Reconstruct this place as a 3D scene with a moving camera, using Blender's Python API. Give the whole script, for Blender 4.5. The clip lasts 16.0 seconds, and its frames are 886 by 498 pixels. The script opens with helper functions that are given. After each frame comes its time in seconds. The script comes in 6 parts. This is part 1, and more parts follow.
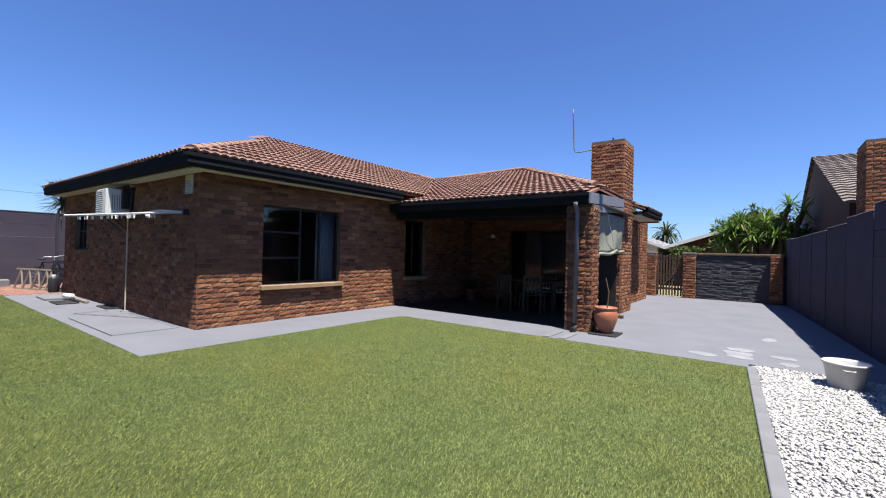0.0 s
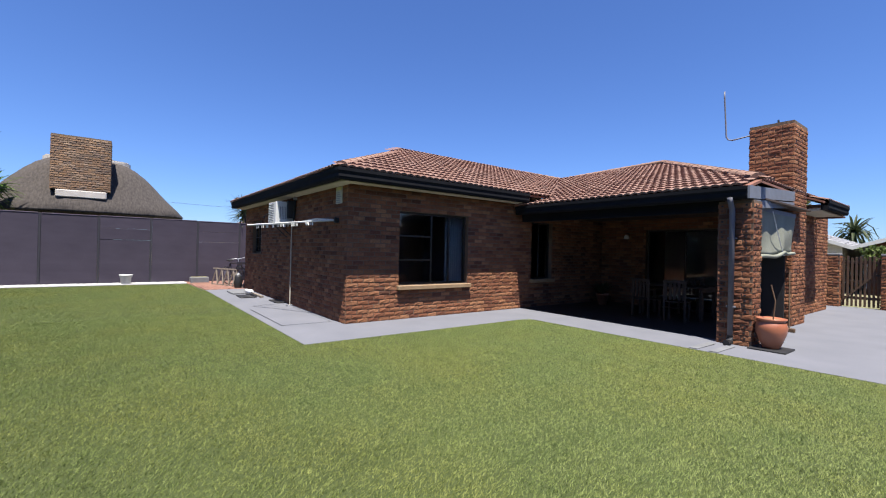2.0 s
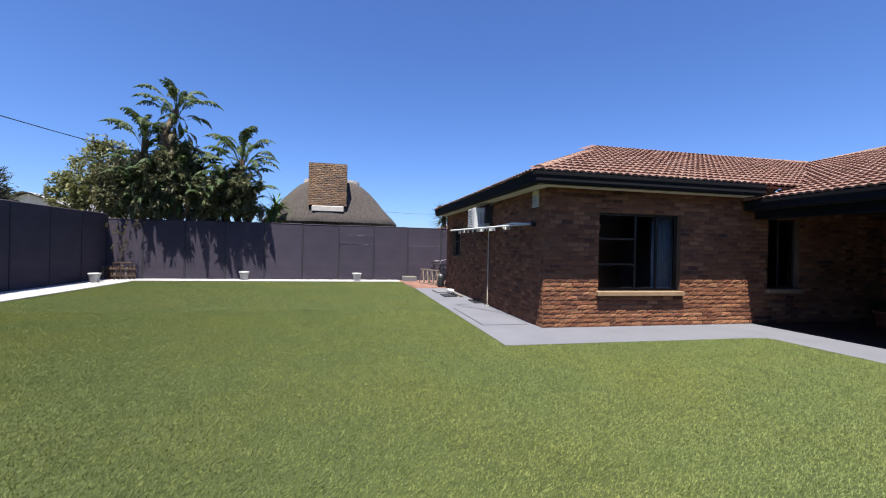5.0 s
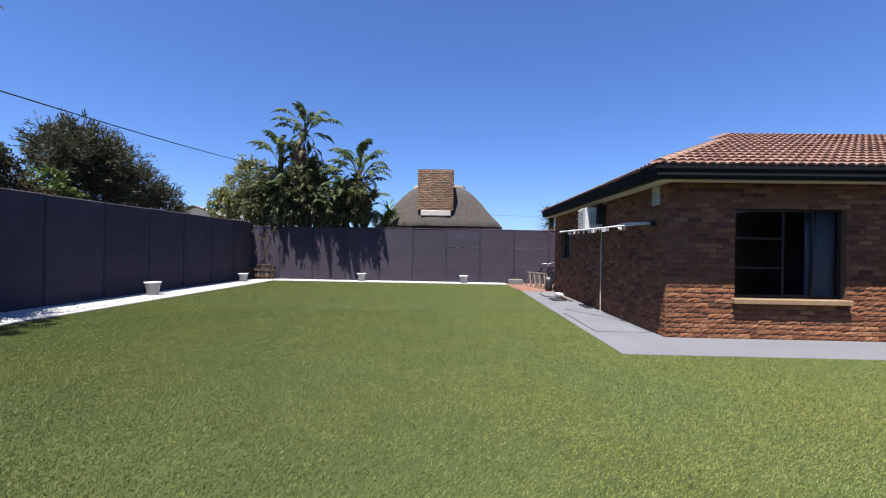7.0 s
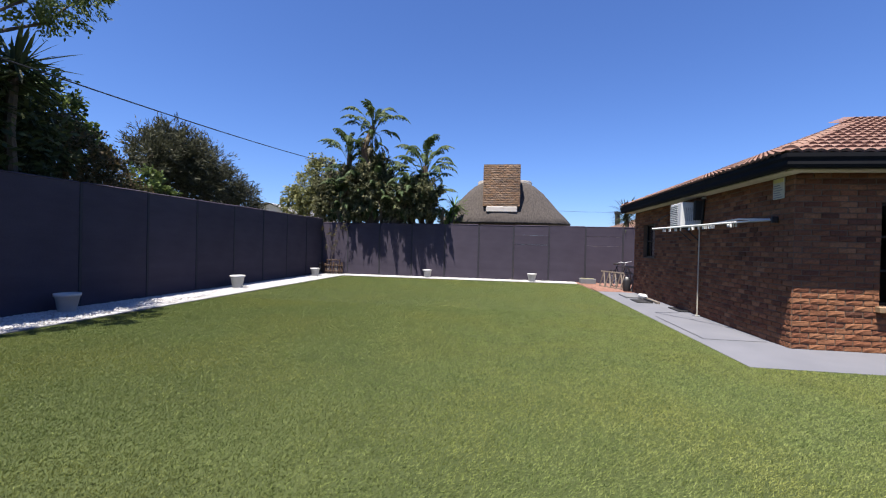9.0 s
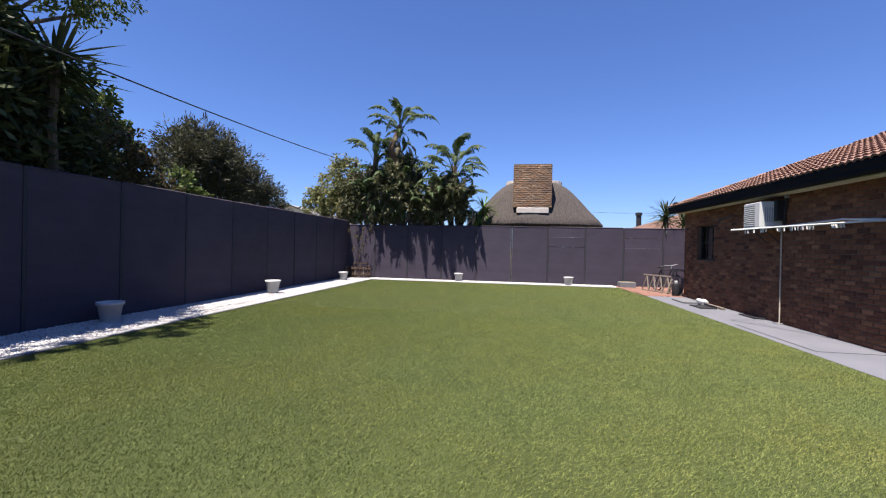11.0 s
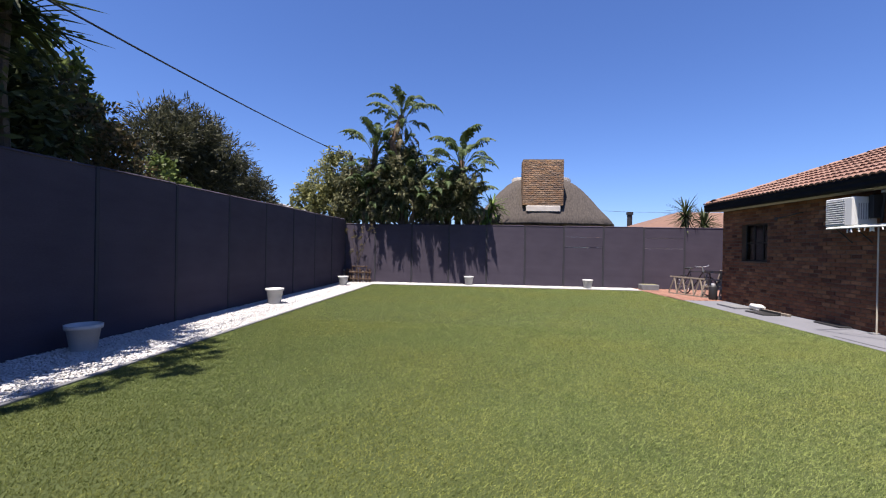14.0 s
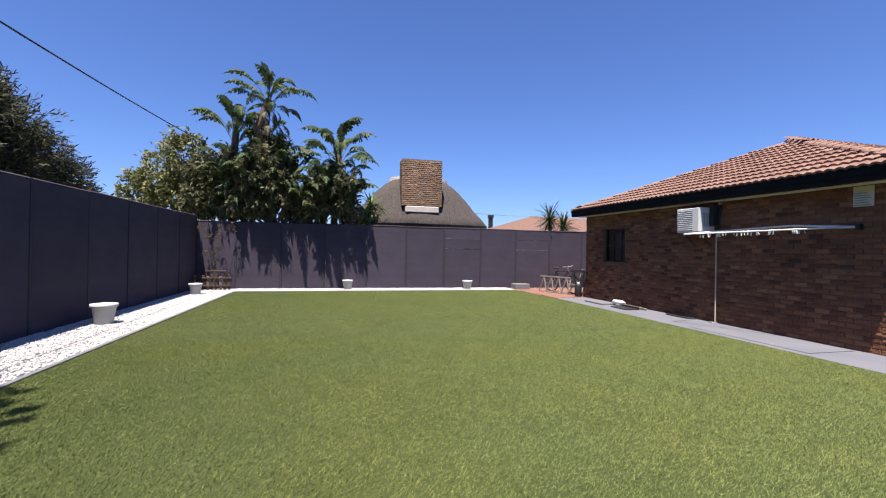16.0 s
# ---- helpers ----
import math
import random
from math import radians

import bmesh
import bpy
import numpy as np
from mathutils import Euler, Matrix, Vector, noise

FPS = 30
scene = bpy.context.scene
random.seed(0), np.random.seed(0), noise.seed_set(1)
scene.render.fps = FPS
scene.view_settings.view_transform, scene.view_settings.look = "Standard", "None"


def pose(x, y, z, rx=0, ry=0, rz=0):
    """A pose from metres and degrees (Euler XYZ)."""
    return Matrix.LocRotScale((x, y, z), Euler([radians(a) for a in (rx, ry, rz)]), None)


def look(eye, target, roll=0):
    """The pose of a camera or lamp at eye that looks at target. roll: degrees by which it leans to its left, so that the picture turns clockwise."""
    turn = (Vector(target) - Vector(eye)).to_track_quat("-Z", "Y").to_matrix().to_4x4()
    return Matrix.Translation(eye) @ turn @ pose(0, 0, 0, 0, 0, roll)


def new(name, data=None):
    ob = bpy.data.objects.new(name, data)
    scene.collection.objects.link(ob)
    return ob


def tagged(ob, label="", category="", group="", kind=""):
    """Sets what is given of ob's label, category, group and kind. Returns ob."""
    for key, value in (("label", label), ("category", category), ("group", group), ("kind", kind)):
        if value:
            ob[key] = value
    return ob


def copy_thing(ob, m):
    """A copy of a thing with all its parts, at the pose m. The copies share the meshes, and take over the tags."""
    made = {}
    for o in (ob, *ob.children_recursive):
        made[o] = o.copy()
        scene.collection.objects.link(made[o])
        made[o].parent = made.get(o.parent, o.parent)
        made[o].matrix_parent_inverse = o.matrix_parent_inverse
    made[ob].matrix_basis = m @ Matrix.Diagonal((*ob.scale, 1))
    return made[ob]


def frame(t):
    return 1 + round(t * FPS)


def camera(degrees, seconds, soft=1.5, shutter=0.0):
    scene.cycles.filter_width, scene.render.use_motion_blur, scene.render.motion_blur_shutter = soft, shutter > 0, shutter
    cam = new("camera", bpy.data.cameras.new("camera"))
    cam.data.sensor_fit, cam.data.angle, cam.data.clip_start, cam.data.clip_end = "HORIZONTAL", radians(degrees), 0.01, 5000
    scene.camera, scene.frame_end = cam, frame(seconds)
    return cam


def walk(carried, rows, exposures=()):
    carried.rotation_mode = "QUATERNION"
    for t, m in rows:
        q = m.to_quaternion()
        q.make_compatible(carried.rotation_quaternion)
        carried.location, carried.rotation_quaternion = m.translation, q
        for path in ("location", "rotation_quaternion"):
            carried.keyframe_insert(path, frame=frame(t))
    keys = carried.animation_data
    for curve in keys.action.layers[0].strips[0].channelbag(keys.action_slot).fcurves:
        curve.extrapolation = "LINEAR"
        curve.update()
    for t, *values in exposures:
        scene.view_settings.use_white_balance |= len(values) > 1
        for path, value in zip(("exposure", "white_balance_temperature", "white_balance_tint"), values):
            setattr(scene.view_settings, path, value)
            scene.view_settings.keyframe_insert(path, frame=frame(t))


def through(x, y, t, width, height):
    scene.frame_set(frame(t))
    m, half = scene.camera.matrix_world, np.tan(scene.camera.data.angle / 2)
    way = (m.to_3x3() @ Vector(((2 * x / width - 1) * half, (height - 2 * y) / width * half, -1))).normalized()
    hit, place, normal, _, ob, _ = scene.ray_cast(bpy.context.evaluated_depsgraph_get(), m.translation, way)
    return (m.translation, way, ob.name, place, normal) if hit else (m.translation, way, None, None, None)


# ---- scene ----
cam = camera(92.4, 16.0, soft=1.15)
PATH = [
    (0, (-0.027, 0.081, 1.395), (-1.218, 1.688, 1.409), 1.5),
    (0.5, (-0.079, 0.014, 1.422), (-1.383, 1.53, 1.429), 1.4),
    (1, (-0.052, 0.018, 1.411), (-1.472, 1.426, 1.419), 1.4),
    (1.5, (-0.056, -0.006, 1.42), (-1.569, 1.303, 1.426), 1.3),
    (2, (-0.05, -0.044, 1.41), (-1.644, 1.164, 1.418), 1.3),
    (2.5, (-0.048, -0.097, 1.427), (-1.719, 1.002, 1.432), 1.4),
    (3, (-0.064, -0.12, 1.415), (-1.807, 0.861, 1.421), 1.4),
    (3.5, (-0.083, -0.122, 1.42), (-1.894, 0.727, 1.424), 1.4),
    (4, (-0.101, -0.156, 1.435), (-1.97, 0.557, 1.435), 1.3),
    (4.5, (-0.123, -0.181, 1.407), (-2.04, 0.389, 1.413), 1.3),
    (5, (-0.134, -0.214, 1.433), (-2.087, 0.215, 1.432), 1.2),
    (7.5, (-0.144, -0.284, 1.411), (-2.137, -0.453, 1.414), 1.1),
    (8, (-0.16, -0.45, 1.43), (-2.142, -0.712, 1.425), 1.3),
    (8.5, (-0.255, -0.645, 1.421), (-2.233, -0.94, 1.41), 1.3),
    (9, (-0.386, -0.892, 1.416), (-2.362, -1.195, 1.399), 1.4),
    (11.5, (-0.943, -2.496, 1.419), (-2.917, -2.816, 1.412), 1.2),
    (12, (-1.104, -2.821, 1.434), (-3.081, -3.125, 1.425), 1.3),
    (12.5, (-1.284, -3.115, 1.439), (-3.265, -3.391, 1.428), 1.1),
    (13, (-1.541, -3.371, 1.412), (-3.527, -3.61, 1.402), 1.1),
    (13.5, (-1.816, -3.652, 1.435), (-3.805, -3.862, 1.424), 1.0),
    (14, (-2.074, -3.874, 1.426), (-4.066, -4.054, 1.421), 1.0),
    (14.5, (-2.337, -4.15, 1.436), (-4.336, -4.183, 1.432), 0.9),
    (15, (-2.591, -4.322, 1.434), (-4.586, -4.189, 1.432), 0.9),
    (15.5, (-2.786, -4.553, 1.451), (-4.761, -4.238, 1.458), 0.9),
    (16, (-2.881, -4.648, 1.471), (-4.824, -4.175, 1.477), 1.0),
]
walk(cam, [(t, look(eye, target, roll)) for t, eye, target, roll in PATH],
     [(0.0, 1.335, 6550, 10), (5.0, 1.335, 6550, 10), (8.5, 1.335, 6600, 11), (11.5, 1.335, 6800, 15), (16.0, 1.335, 6800, 15)])

# ---- world, sun, exposure ----
SUN_DIR = Vector((0.302, -0.153, 1.0)).normalized()
world = bpy.data.worlds.new("world")
scene.world = world
world.use_nodes = True
wn, wl = world.node_tree.nodes, world.node_tree.links
sky = wn.new("ShaderNodeTexSky")
sky.sky_type = "NISHITA"
sky.sun_disc = False
sky.sun_elevation = math.asin(SUN_DIR.z)
sky.sun_rotation = math.atan2(SUN_DIR.x, SUN_DIR.y)
sky.air_density, sky.dust_density, sky.ozone_density = 1.0, 0.25, 3.0
tone = wn.new("ShaderNodeMix")
tone.data_type, tone.blend_type = "RGBA", "MULTIPLY"
tone.inputs["Factor"].default_value = 1.0
tone.inputs["B"].default_value = (0.76, 1.02, 1.60, 1.0)
wl.new(sky.outputs["Color"], tone.inputs["A"])
wl.new(tone.outputs["Result"], wn["Background"].inputs["Color"])
wn["Background"].inputs["Strength"].default_value = 0.044
sun = new("sun", bpy.data.lights.new("sun", "SUN"))
sun.data.energy, sun.data.angle, sun.data.color = 5.0, radians(0.55), (1.0, 0.95, 0.88)
sun.matrix_world = look(SUN_DIR * 40, (0, 0, 0))


# ---- materials ----
def node_mat(name):
    m = bpy.data.materials.new(name)
    m.use_nodes = True
    return m, m.node_tree.nodes, m.node_tree.links, m.node_tree.nodes["Principled BSDF"]


def surface(name, colour, second=None, scale=6.0, fine=80.0, rough=0.7, bump=0.15, metal=0.0, vary=0.0, island=0.0, coords="Object", spec=0.3, stretch=(1, 1, 1)):
    """A plain surface: two colours mixed by a broad noise, a fine grain, bump, and a change from piece to piece."""
    m, n, l, p = node_mat(name)
    second = second or tuple(c * 0.72 for c in colour)
    tc = n.new("ShaderNodeTexCoord")
    mp = n.new("ShaderNodeMapping")
    mp.inputs["Scale"].default_value = stretch
    l.new(tc.outputs[coords], mp.inputs["Vector"])
    a = n.new("ShaderNodeTexNoise")
    a.inputs["Scale"].default_value, a.inputs["Detail"].default_value = scale, 6
    b = n.new("ShaderNodeTexNoise")
    b.inputs["Scale"].default_value, b.inputs["Detail"].default_value = fine, 4
    l.new(mp.outputs["Vector"], a.inputs["Vector"])
    l.new(mp.outputs["Vector"], b.inputs["Vector"])
    mixf = n.new("ShaderNodeMath")
    mixf.operation = "MULTIPLY_ADD"
    l.new(b.outputs["Fac"], mixf.inputs[0])
    mixf.inputs[1].default_value = 0.45
    l.new(a.outputs["Fac"], mixf.inputs[2])
    ramp = n.new("ShaderNodeValToRGB")
    ramp.color_ramp.elements[0].position, ramp.color_ramp.elements[1].position = 0.45, 0.98
    ramp.color_ramp.elements[0].color = (*second, 1)
    ramp.color_ramp.elements[1].color = (*colour, 1)
    l.new(mixf.outputs[0], ramp.inputs["Fac"])
    col = ramp.outputs["Color"]
    if vary or island:
        hs = n.new("ShaderNodeHueSaturation")
        src = n.new("ShaderNodeNewGeometry").outputs["Random Per Island"] if island else n.new("ShaderNodeObjectInfo").outputs["Random"]
        mr = n.new("ShaderNodeMapRange")
        k = vary or island
        mr.inputs["To Min"].default_value, mr.inputs["To Max"].default_value = 1 - k, 1 + k
        l.new(src, mr.inputs["Value"])
        l.new(mr.outputs["Result"], hs.inputs["Value"])
        l.new(col, hs.inputs["Color"])
        col = hs.outputs["Color"]
    l.new(col, p.inputs["Base Color"])
    p.inputs["Roughness"].default_value, p.inputs["Metallic"].default_value = rough, metal
    p.inputs["Specular IOR Level"].default_value = spec
    if bump:
        bp = n.new("ShaderNodeBump")
        bp.inputs["Strength"].default_value, bp.inputs["Distance"].default_value = bump, 0.02
        l.new(mixf.outputs[0], bp.inputs["Height"])
        l.new(bp.outputs["Normal"], p.inputs["Normal"])
    return m


def pieces_mat(name, stops, island, rough=0.85, bump=0.5, grain=30.0, patch=0.35, relief=0.008):
    """Bricks, tiles, stones: each piece takes a colour of its own out of stops, with grain and stains over it."""
    m, n, l, p = node_mat(name)
    src = n.new("ShaderNodeNewGeometry").outputs["Random Per Island"] if island else n.new("ShaderNodeObjectInfo").outputs["Random"]
    ramp = n.new("ShaderNodeValToRGB")
    e = ramp.color_ramp.elements
    for i, c in enumerate(stops):
        q = e[i] if i < 2 else e.new(0.5)
        q.position, q.color = 0.0, (*c, 1)
    for i in range(len(stops)):
        e[i].position = i / (len(stops) - 1)
    for i, c in enumerate(stops):
        e[i].color = (*c, 1)
    l.new(src, ramp.inputs["Fac"])
    geo = n.new("ShaderNodeNewGeometry")
    a = n.new("ShaderNodeTexNoise")
    a.inputs["Scale"].default_value, a.inputs["Detail"].default_value = grain, 8
    b = n.new("ShaderNodeTexNoise")
    b.inputs["Scale"].default_value, b.inputs["Detail"].default_value = 1.3, 5
    l.new(geo.outputs["Position"], a.inputs["Vector"])
    l.new(geo.outputs["Position"], b.inputs["Vector"])
    add = n.new("ShaderNodeMath")
    add.operation = "ADD"
    l.new(a.outputs["Fac"], add.inputs[0])
    l.new(b.outputs["Fac"], add.inputs[1])
    mr = n.new("ShaderNodeMapRange")
    mr.inputs["From Min"].default_value, mr.inputs["From Max"].default_value = 0.6, 1.4
    mr.inputs["To Min"].default_value, mr.inputs["To Max"].default_value = 1 - patch, 1 + patch
    l.new(add.outputs[0], mr.inputs["Value"])
    hs = n.new("ShaderNodeHueSaturation")
    l.new(ramp.outputs["Color"], hs.inputs["Color"])
    l.new(mr.outputs["Result"], hs.inputs["Value"])
    l.new(hs.outputs["Color"], p.inputs["Base Color"])
    p.inputs["Roughness"].default_value = rough
    p.inputs["Specular IOR Level"].default_value = 0.15
    bp = n.new("ShaderNodeBump")
    bp.inputs["Strength"].default_value, bp.inputs["Distance"].default_value = bump, relief
    l.new(a.outputs["Fac"], bp.inputs["Height"])
    l.new(bp.outputs["Normal"], p.inputs["Normal"])
    return m


BRICK_STOPS = [(0.079, 0.036, 0.024), (0.149, 0.060, 0.035), (0.199, 0.084, 0.044), (0.120, 0.049, 0.031), (0.235, 0.108, 0.056), (0.163, 0.067, 0.037), (0.264, 0.128, 0.068), (0.178, 0.073, 0.041)]
M_BRICK = pieces_mat("brick", BRICK_STOPS, False, rough=0.95, bump=0.6, grain=38.0, relief=0.012)
M_BRICK_J = pieces_mat("brick_joined", BRICK_STOPS, True, rough=0.95, bump=0.6, grain=38.0, relief=0.012)
M_MORTAR = surface("mortar", (0.147, 0.101, 0.070), (0.098, 0.066, 0.046), scale=3, fine=120, rough=0.95, bump=0.3)
TILE_STOPS = [(0.150, 0.084, 0.062), (0.191, 0.114, 0.090), (0.171, 0.098, 0.076), (0.211, 0.135, 0.108)]
M_BUFFMORTAR = surface("buff_mortar", (0.17, 0.12, 0.075), (0.12, 0.085, 0.055), scale=3, fine=120, rough=0.95, bump=0.3)
M_TILE = pieces_mat("roof_tile", TILE_STOPS, False, rough=0.8, grain=14, patch=0.3)
M_TILE_J = pieces_mat("roof_tile_joined", TILE_STOPS, True, rough=0.8, grain=14, patch=0.3)
M_CAP = pieces_mat("ridge_cap", [(0.210, 0.127, 0.093), (0.231, 0.150, 0.115)], True, rough=0.85, grain=10, patch=0.25)
M_GUTTER = surface("gutter_paint", (0.009, 0.010, 0.012), (0.007, 0.007, 0.009), rough=0.85, bump=0.03, spec=0.12)
M_FASCIA = surface("fascia_grey", (0.17, 0.18, 0.21), (0.13, 0.14, 0.16), rough=0.6, bump=0.05)
M_SOFFIT = surface("soffit_cream", (0.507, 0.465, 0.366), (0.422, 0.380, 0.296), rough=0.7, bump=0.05)
M_FENCE = surface("fence_paint", (0.061, 0.0525, 0.071), (0.045, 0.039, 0.054), scale=1.1, fine=26, rough=0.85, bump=0.35, vary=0.07, stretch=(1, 1, 3.2), spec=0.1)
M_POST = surface("fence_post_paint", (0.034, 0.034, 0.042), (0.026, 0.026, 0.034), scale=2, fine=60, rough=0.8, bump=0.1)
M_CONC = surface("painted_paving", (0.136, 0.140, 0.160), (0.109, 0.114, 0.132), scale=1.5, fine=90, rough=0.8, bump=0.1)
# lighter paving colour for the patches of reflected sun
M_GLINTPAVE = surface("glint_paving", (0.225, 0.23, 0.245), (0.15, 0.155, 0.17), scale=5, fine=60, rough=0.85, bump=0.1)
M_KERB = surface("kerb_concrete", (0.157, 0.161, 0.172), (0.113, 0.116, 0.123), scale=4, fine=90, rough=0.85, bump=0.2)
M_REDPAVE = pieces_mat("red_paver", [(0.176, 0.092, 0.070), (0.220, 0.123, 0.095), (0.158, 0.081, 0.063)], False)
M_REDPAVE_J = pieces_mat("red_paver_joined", [(0.176, 0.092, 0.070), (0.220, 0.123, 0.095), (0.158, 0.081, 0.063)], True)
M_STONE = pieces_mat("white_stone", [(0.34, 0.335, 0.33), (0.47, 0.465, 0.46), (0.41, 0.40, 0.39), (0.50, 0.495, 0.49)], True, rough=0.8, bump=0.2, patch=0.15)
M_GRAVELBED = surface("gravel_bed", (0.36, 0.355, 0.35), (0.22, 0.215, 0.21), scale=25, fine=90, rough=0.9, bump=0.6)
M_SOIL = surface("outer_ground", (0.20, 0.17, 0.11), (0.12, 0.13, 0.06), scale=0.4, fine=20, rough=0.95, bump=0.3)
M_WHITE = surface("white_paint", (0.663, 0.663, 0.646), (0.561, 0.561, 0.544), rough=0.45, bump=0.03)
M_PLASTER = surface("painted_ceiling", (0.62, 0.60, 0.55), (0.52, 0.50, 0.46), rough=0.85, bump=0.06)
M_DARKFRAME = surface("window_frame_bronze", (0.021, 0.018, 0.017), (0.015, 0.013, 0.012), rough=0.4, bump=0.02)
M_DARKROOM = surface("room_paint", (0.30, 0.27, 0.23), (0.22, 0.2, 0.17), rough=0.9, bump=0.05)
M_SILL = surface("sill_brick", (0.277, 0.198, 0.119), (0.217, 0.139, 0.079), scale=8, rough=0.85, bump=0.25)
M_STEEL = surface("galvanised_steel", (0.55, 0.56, 0.58), (0.42, 0.43, 0.45), rough=0.4, bump=0.03, metal=0.8)
M_BLACKPLASTIC = surface("black_plastic", (0.025, 0.025, 0.027), (0.018, 0.018, 0.02), rough=0.5, bump=0.05)
M_SLATE = surface("grey_stone", (0.068, 0.068, 0.081), (0.039, 0.039, 0.048), scale=7, fine=60, rough=0.85, bump=0.5, vary=0.06)
M_WOOD = surface("weathered_wood", (0.105, 0.064, 0.038), (0.052, 0.032, 0.02), scale=5, fine=60, rough=0.8, bump=0.3, stretch=(1, 1, 0.2))
M_WOODDARK = surface("dark_wood", (0.09, 0.055, 0.035), (0.05, 0.03, 0.02), scale=5, fine=60, rough=0.6, bump=0.15, stretch=(0.2, 1, 1))
# copy of the dark wood, darkened further to hold the patio's shade
M_SHADEDWOOD = surface("shaded_wood", (0.040, 0.026, 0.018), (0.022, 0.015, 0.011), scale=5, fine=60, rough=0.6, bump=0.15, stretch=(0.2, 1, 1))
M_WOODPALE = surface("pale_wood", (0.198, 0.168, 0.139), (0.125, 0.102, 0.083), scale=5, fine=60, rough=0.85, bump=0.25)
M_ACWHITE = surface("white_casing", (0.578, 0.586, 0.578), (0.506, 0.513, 0.506), scale=3, rough=0.5, bump=0.03)
M_GREYPL = surface("grey_plastic", (0.22, 0.23, 0.25), (0.17, 0.18, 0.2), rough=0.6, bump=0.05)
M_SIGN = surface("sign_plate", (0.504, 0.490, 0.392), (0.420, 0.406, 0.322), scale=6, rough=0.6, bump=0.03)
M_SIGNYEL = surface("sign_yellow", (0.60, 0.55, 0.22), (0.50, 0.45, 0.2), scale=6, rough=0.6, bump=0.03)
M_PIPE = surface("grey_pipe", (0.134, 0.134, 0.155), (0.099, 0.099, 0.116), scale=4, rough=0.5, bump=0.05)
M_CANVAS = surface("canvas", (0.220, 0.231, 0.187), (0.165, 0.171, 0.138), scale=3, fine=160, rough=0.9, bump=0.2)
M_POTWHITE = surface("planter_white", (0.453, 0.453, 0.453), (0.367, 0.367, 0.367), scale=5, rough=0.6, bump=0.08)
M_STONEFLAT = surface("pale_gravel", (0.62, 0.60, 0.57), (0.40, 0.38, 0.36), scale=30, fine=90, rough=0.9, bump=0.6)
M_TERRA = surface("glazed_terracotta", (0.34, 0.13, 0.07), (0.24, 0.085, 0.05), scale=4, rough=0.35, bump=0.06, spec=0.5)
M_BARK = surface("bark", (0.1, 0.078, 0.058), (0.048, 0.037, 0.028), scale=8, fine=50, rough=0.95, bump=0.7)
M_PALMTRUNK = surface("palm_trunk", (0.121, 0.083, 0.055), (0.061, 0.041, 0.028), scale=6, fine=40, rough=0.95, bump=0.7, stretch=(1, 1, 4))
M_THATCH = surface("thatch", (0.088, 0.076, 0.069), (0.034, 0.030, 0.028), scale=3, fine=45, rough=1.0, bump=0.8, stretch=(6, 6, 0.6))
M_CEMENT = surface("cement_ridge", (0.513, 0.480, 0.438), (0.397, 0.364, 0.331), scale=4, rough=0.9, bump=0.3)


def leaf_mat(name, colour, second, through=0.25, rough=0.55, patches=0.0):
    """Leaves: each differs a little from the next, with some light through them."""
    m, n, l, p = node_mat(name)
    src = n.new("ShaderNodeNewGeometry")
    ramp = n.new("ShaderNodeValToRGB")
    ramp.color_ramp.elements[0].color, ramp.color_ramp.elements[1].color = (*second, 1), (*colour, 1)
    l.new(src.outputs["Random Per Island"], ramp.inputs["Fac"])
    out = ramp.outputs["Color"]
    if patches:
        # worn, yellower and greener drifts across the whole sheet
        co = n.new("ShaderNodeTexCoord")
        for scale, tint in ((0.55, (1.30, 1.08, 0.85, 1)), (3.2, (0.72, 0.80, 0.72, 1))):
            nz = n.new("ShaderNodeTexNoise")
            nz.inputs["Scale"].default_value, nz.inputs["Detail"].default_value = scale, 3.0
            l.new(co.outputs["Object"], nz.inputs["Vector"])
            mr = n.new("ShaderNodeMapRange")
            mr.inputs["From Min"].default_value, mr.inputs["From Max"].default_value = 0.42, 0.66
            mr.inputs["To Max"].default_value = patches
            l.new(nz.outputs["Fac"], mr.inputs["Value"])
            mul = n.new("ShaderNodeMix")
            mul.data_type, mul.blend_type = "RGBA", "MULTIPLY"
            mul.inputs["B"].default_value = tint
            l.new(mr.outputs["Result"], mul.inputs["Factor"])
            l.new(out, mul.inputs["A"])
            out = mul.outputs["Result"]
    l.new(out, p.inputs["Base Color"])
    p.inputs["Roughness"].default_value = rough
    p.inputs["Specular IOR Level"].default_value = 0.2
    tr = n.new("ShaderNodeBsdfTranslucent")
    l.new(out, tr.inputs["Color"])
    mx = n.new("ShaderNodeMixShader")
    mx.inputs["Fac"].default_value = through
    l.new(p.outputs["BSDF"], mx.inputs[1])
    l.new(tr.outputs["BSDF"], mx.inputs[2])
    l.new(mx.outputs["Shader"], n["Material Output"].inputs["Surface"])
    return m


M_LEAFDARK = leaf_mat("leaf_dark", (0.064, 0.081, 0.033), (0.029, 0.040, 0.018))
M_LEAFMID = leaf_mat("leaf_mid", (0.127, 0.169, 0.047), (0.059, 0.090, 0.028))
M_LEAFBRIGHT = leaf_mat("leaf_bright", (0.15, 0.24, 0.045), (0.08, 0.15, 0.028))
M_LEAFOLIVE = leaf_mat("leaf_olive", (0.075, 0.079, 0.044), (0.030, 0.033, 0.021))
M_LEAFPALE = leaf_mat("leaf_pale", (0.238, 0.242, 0.101), (0.101, 0.110, 0.046))
M_LEAFRUST = leaf_mat("leaf_rust", (0.127, 0.091, 0.046), (0.040, 0.051, 0.022))
M_CREEPER = leaf_mat("creeper_leaf", (0.164, 0.160, 0.086), (0.031, 0.041, 0.016), 0.3)
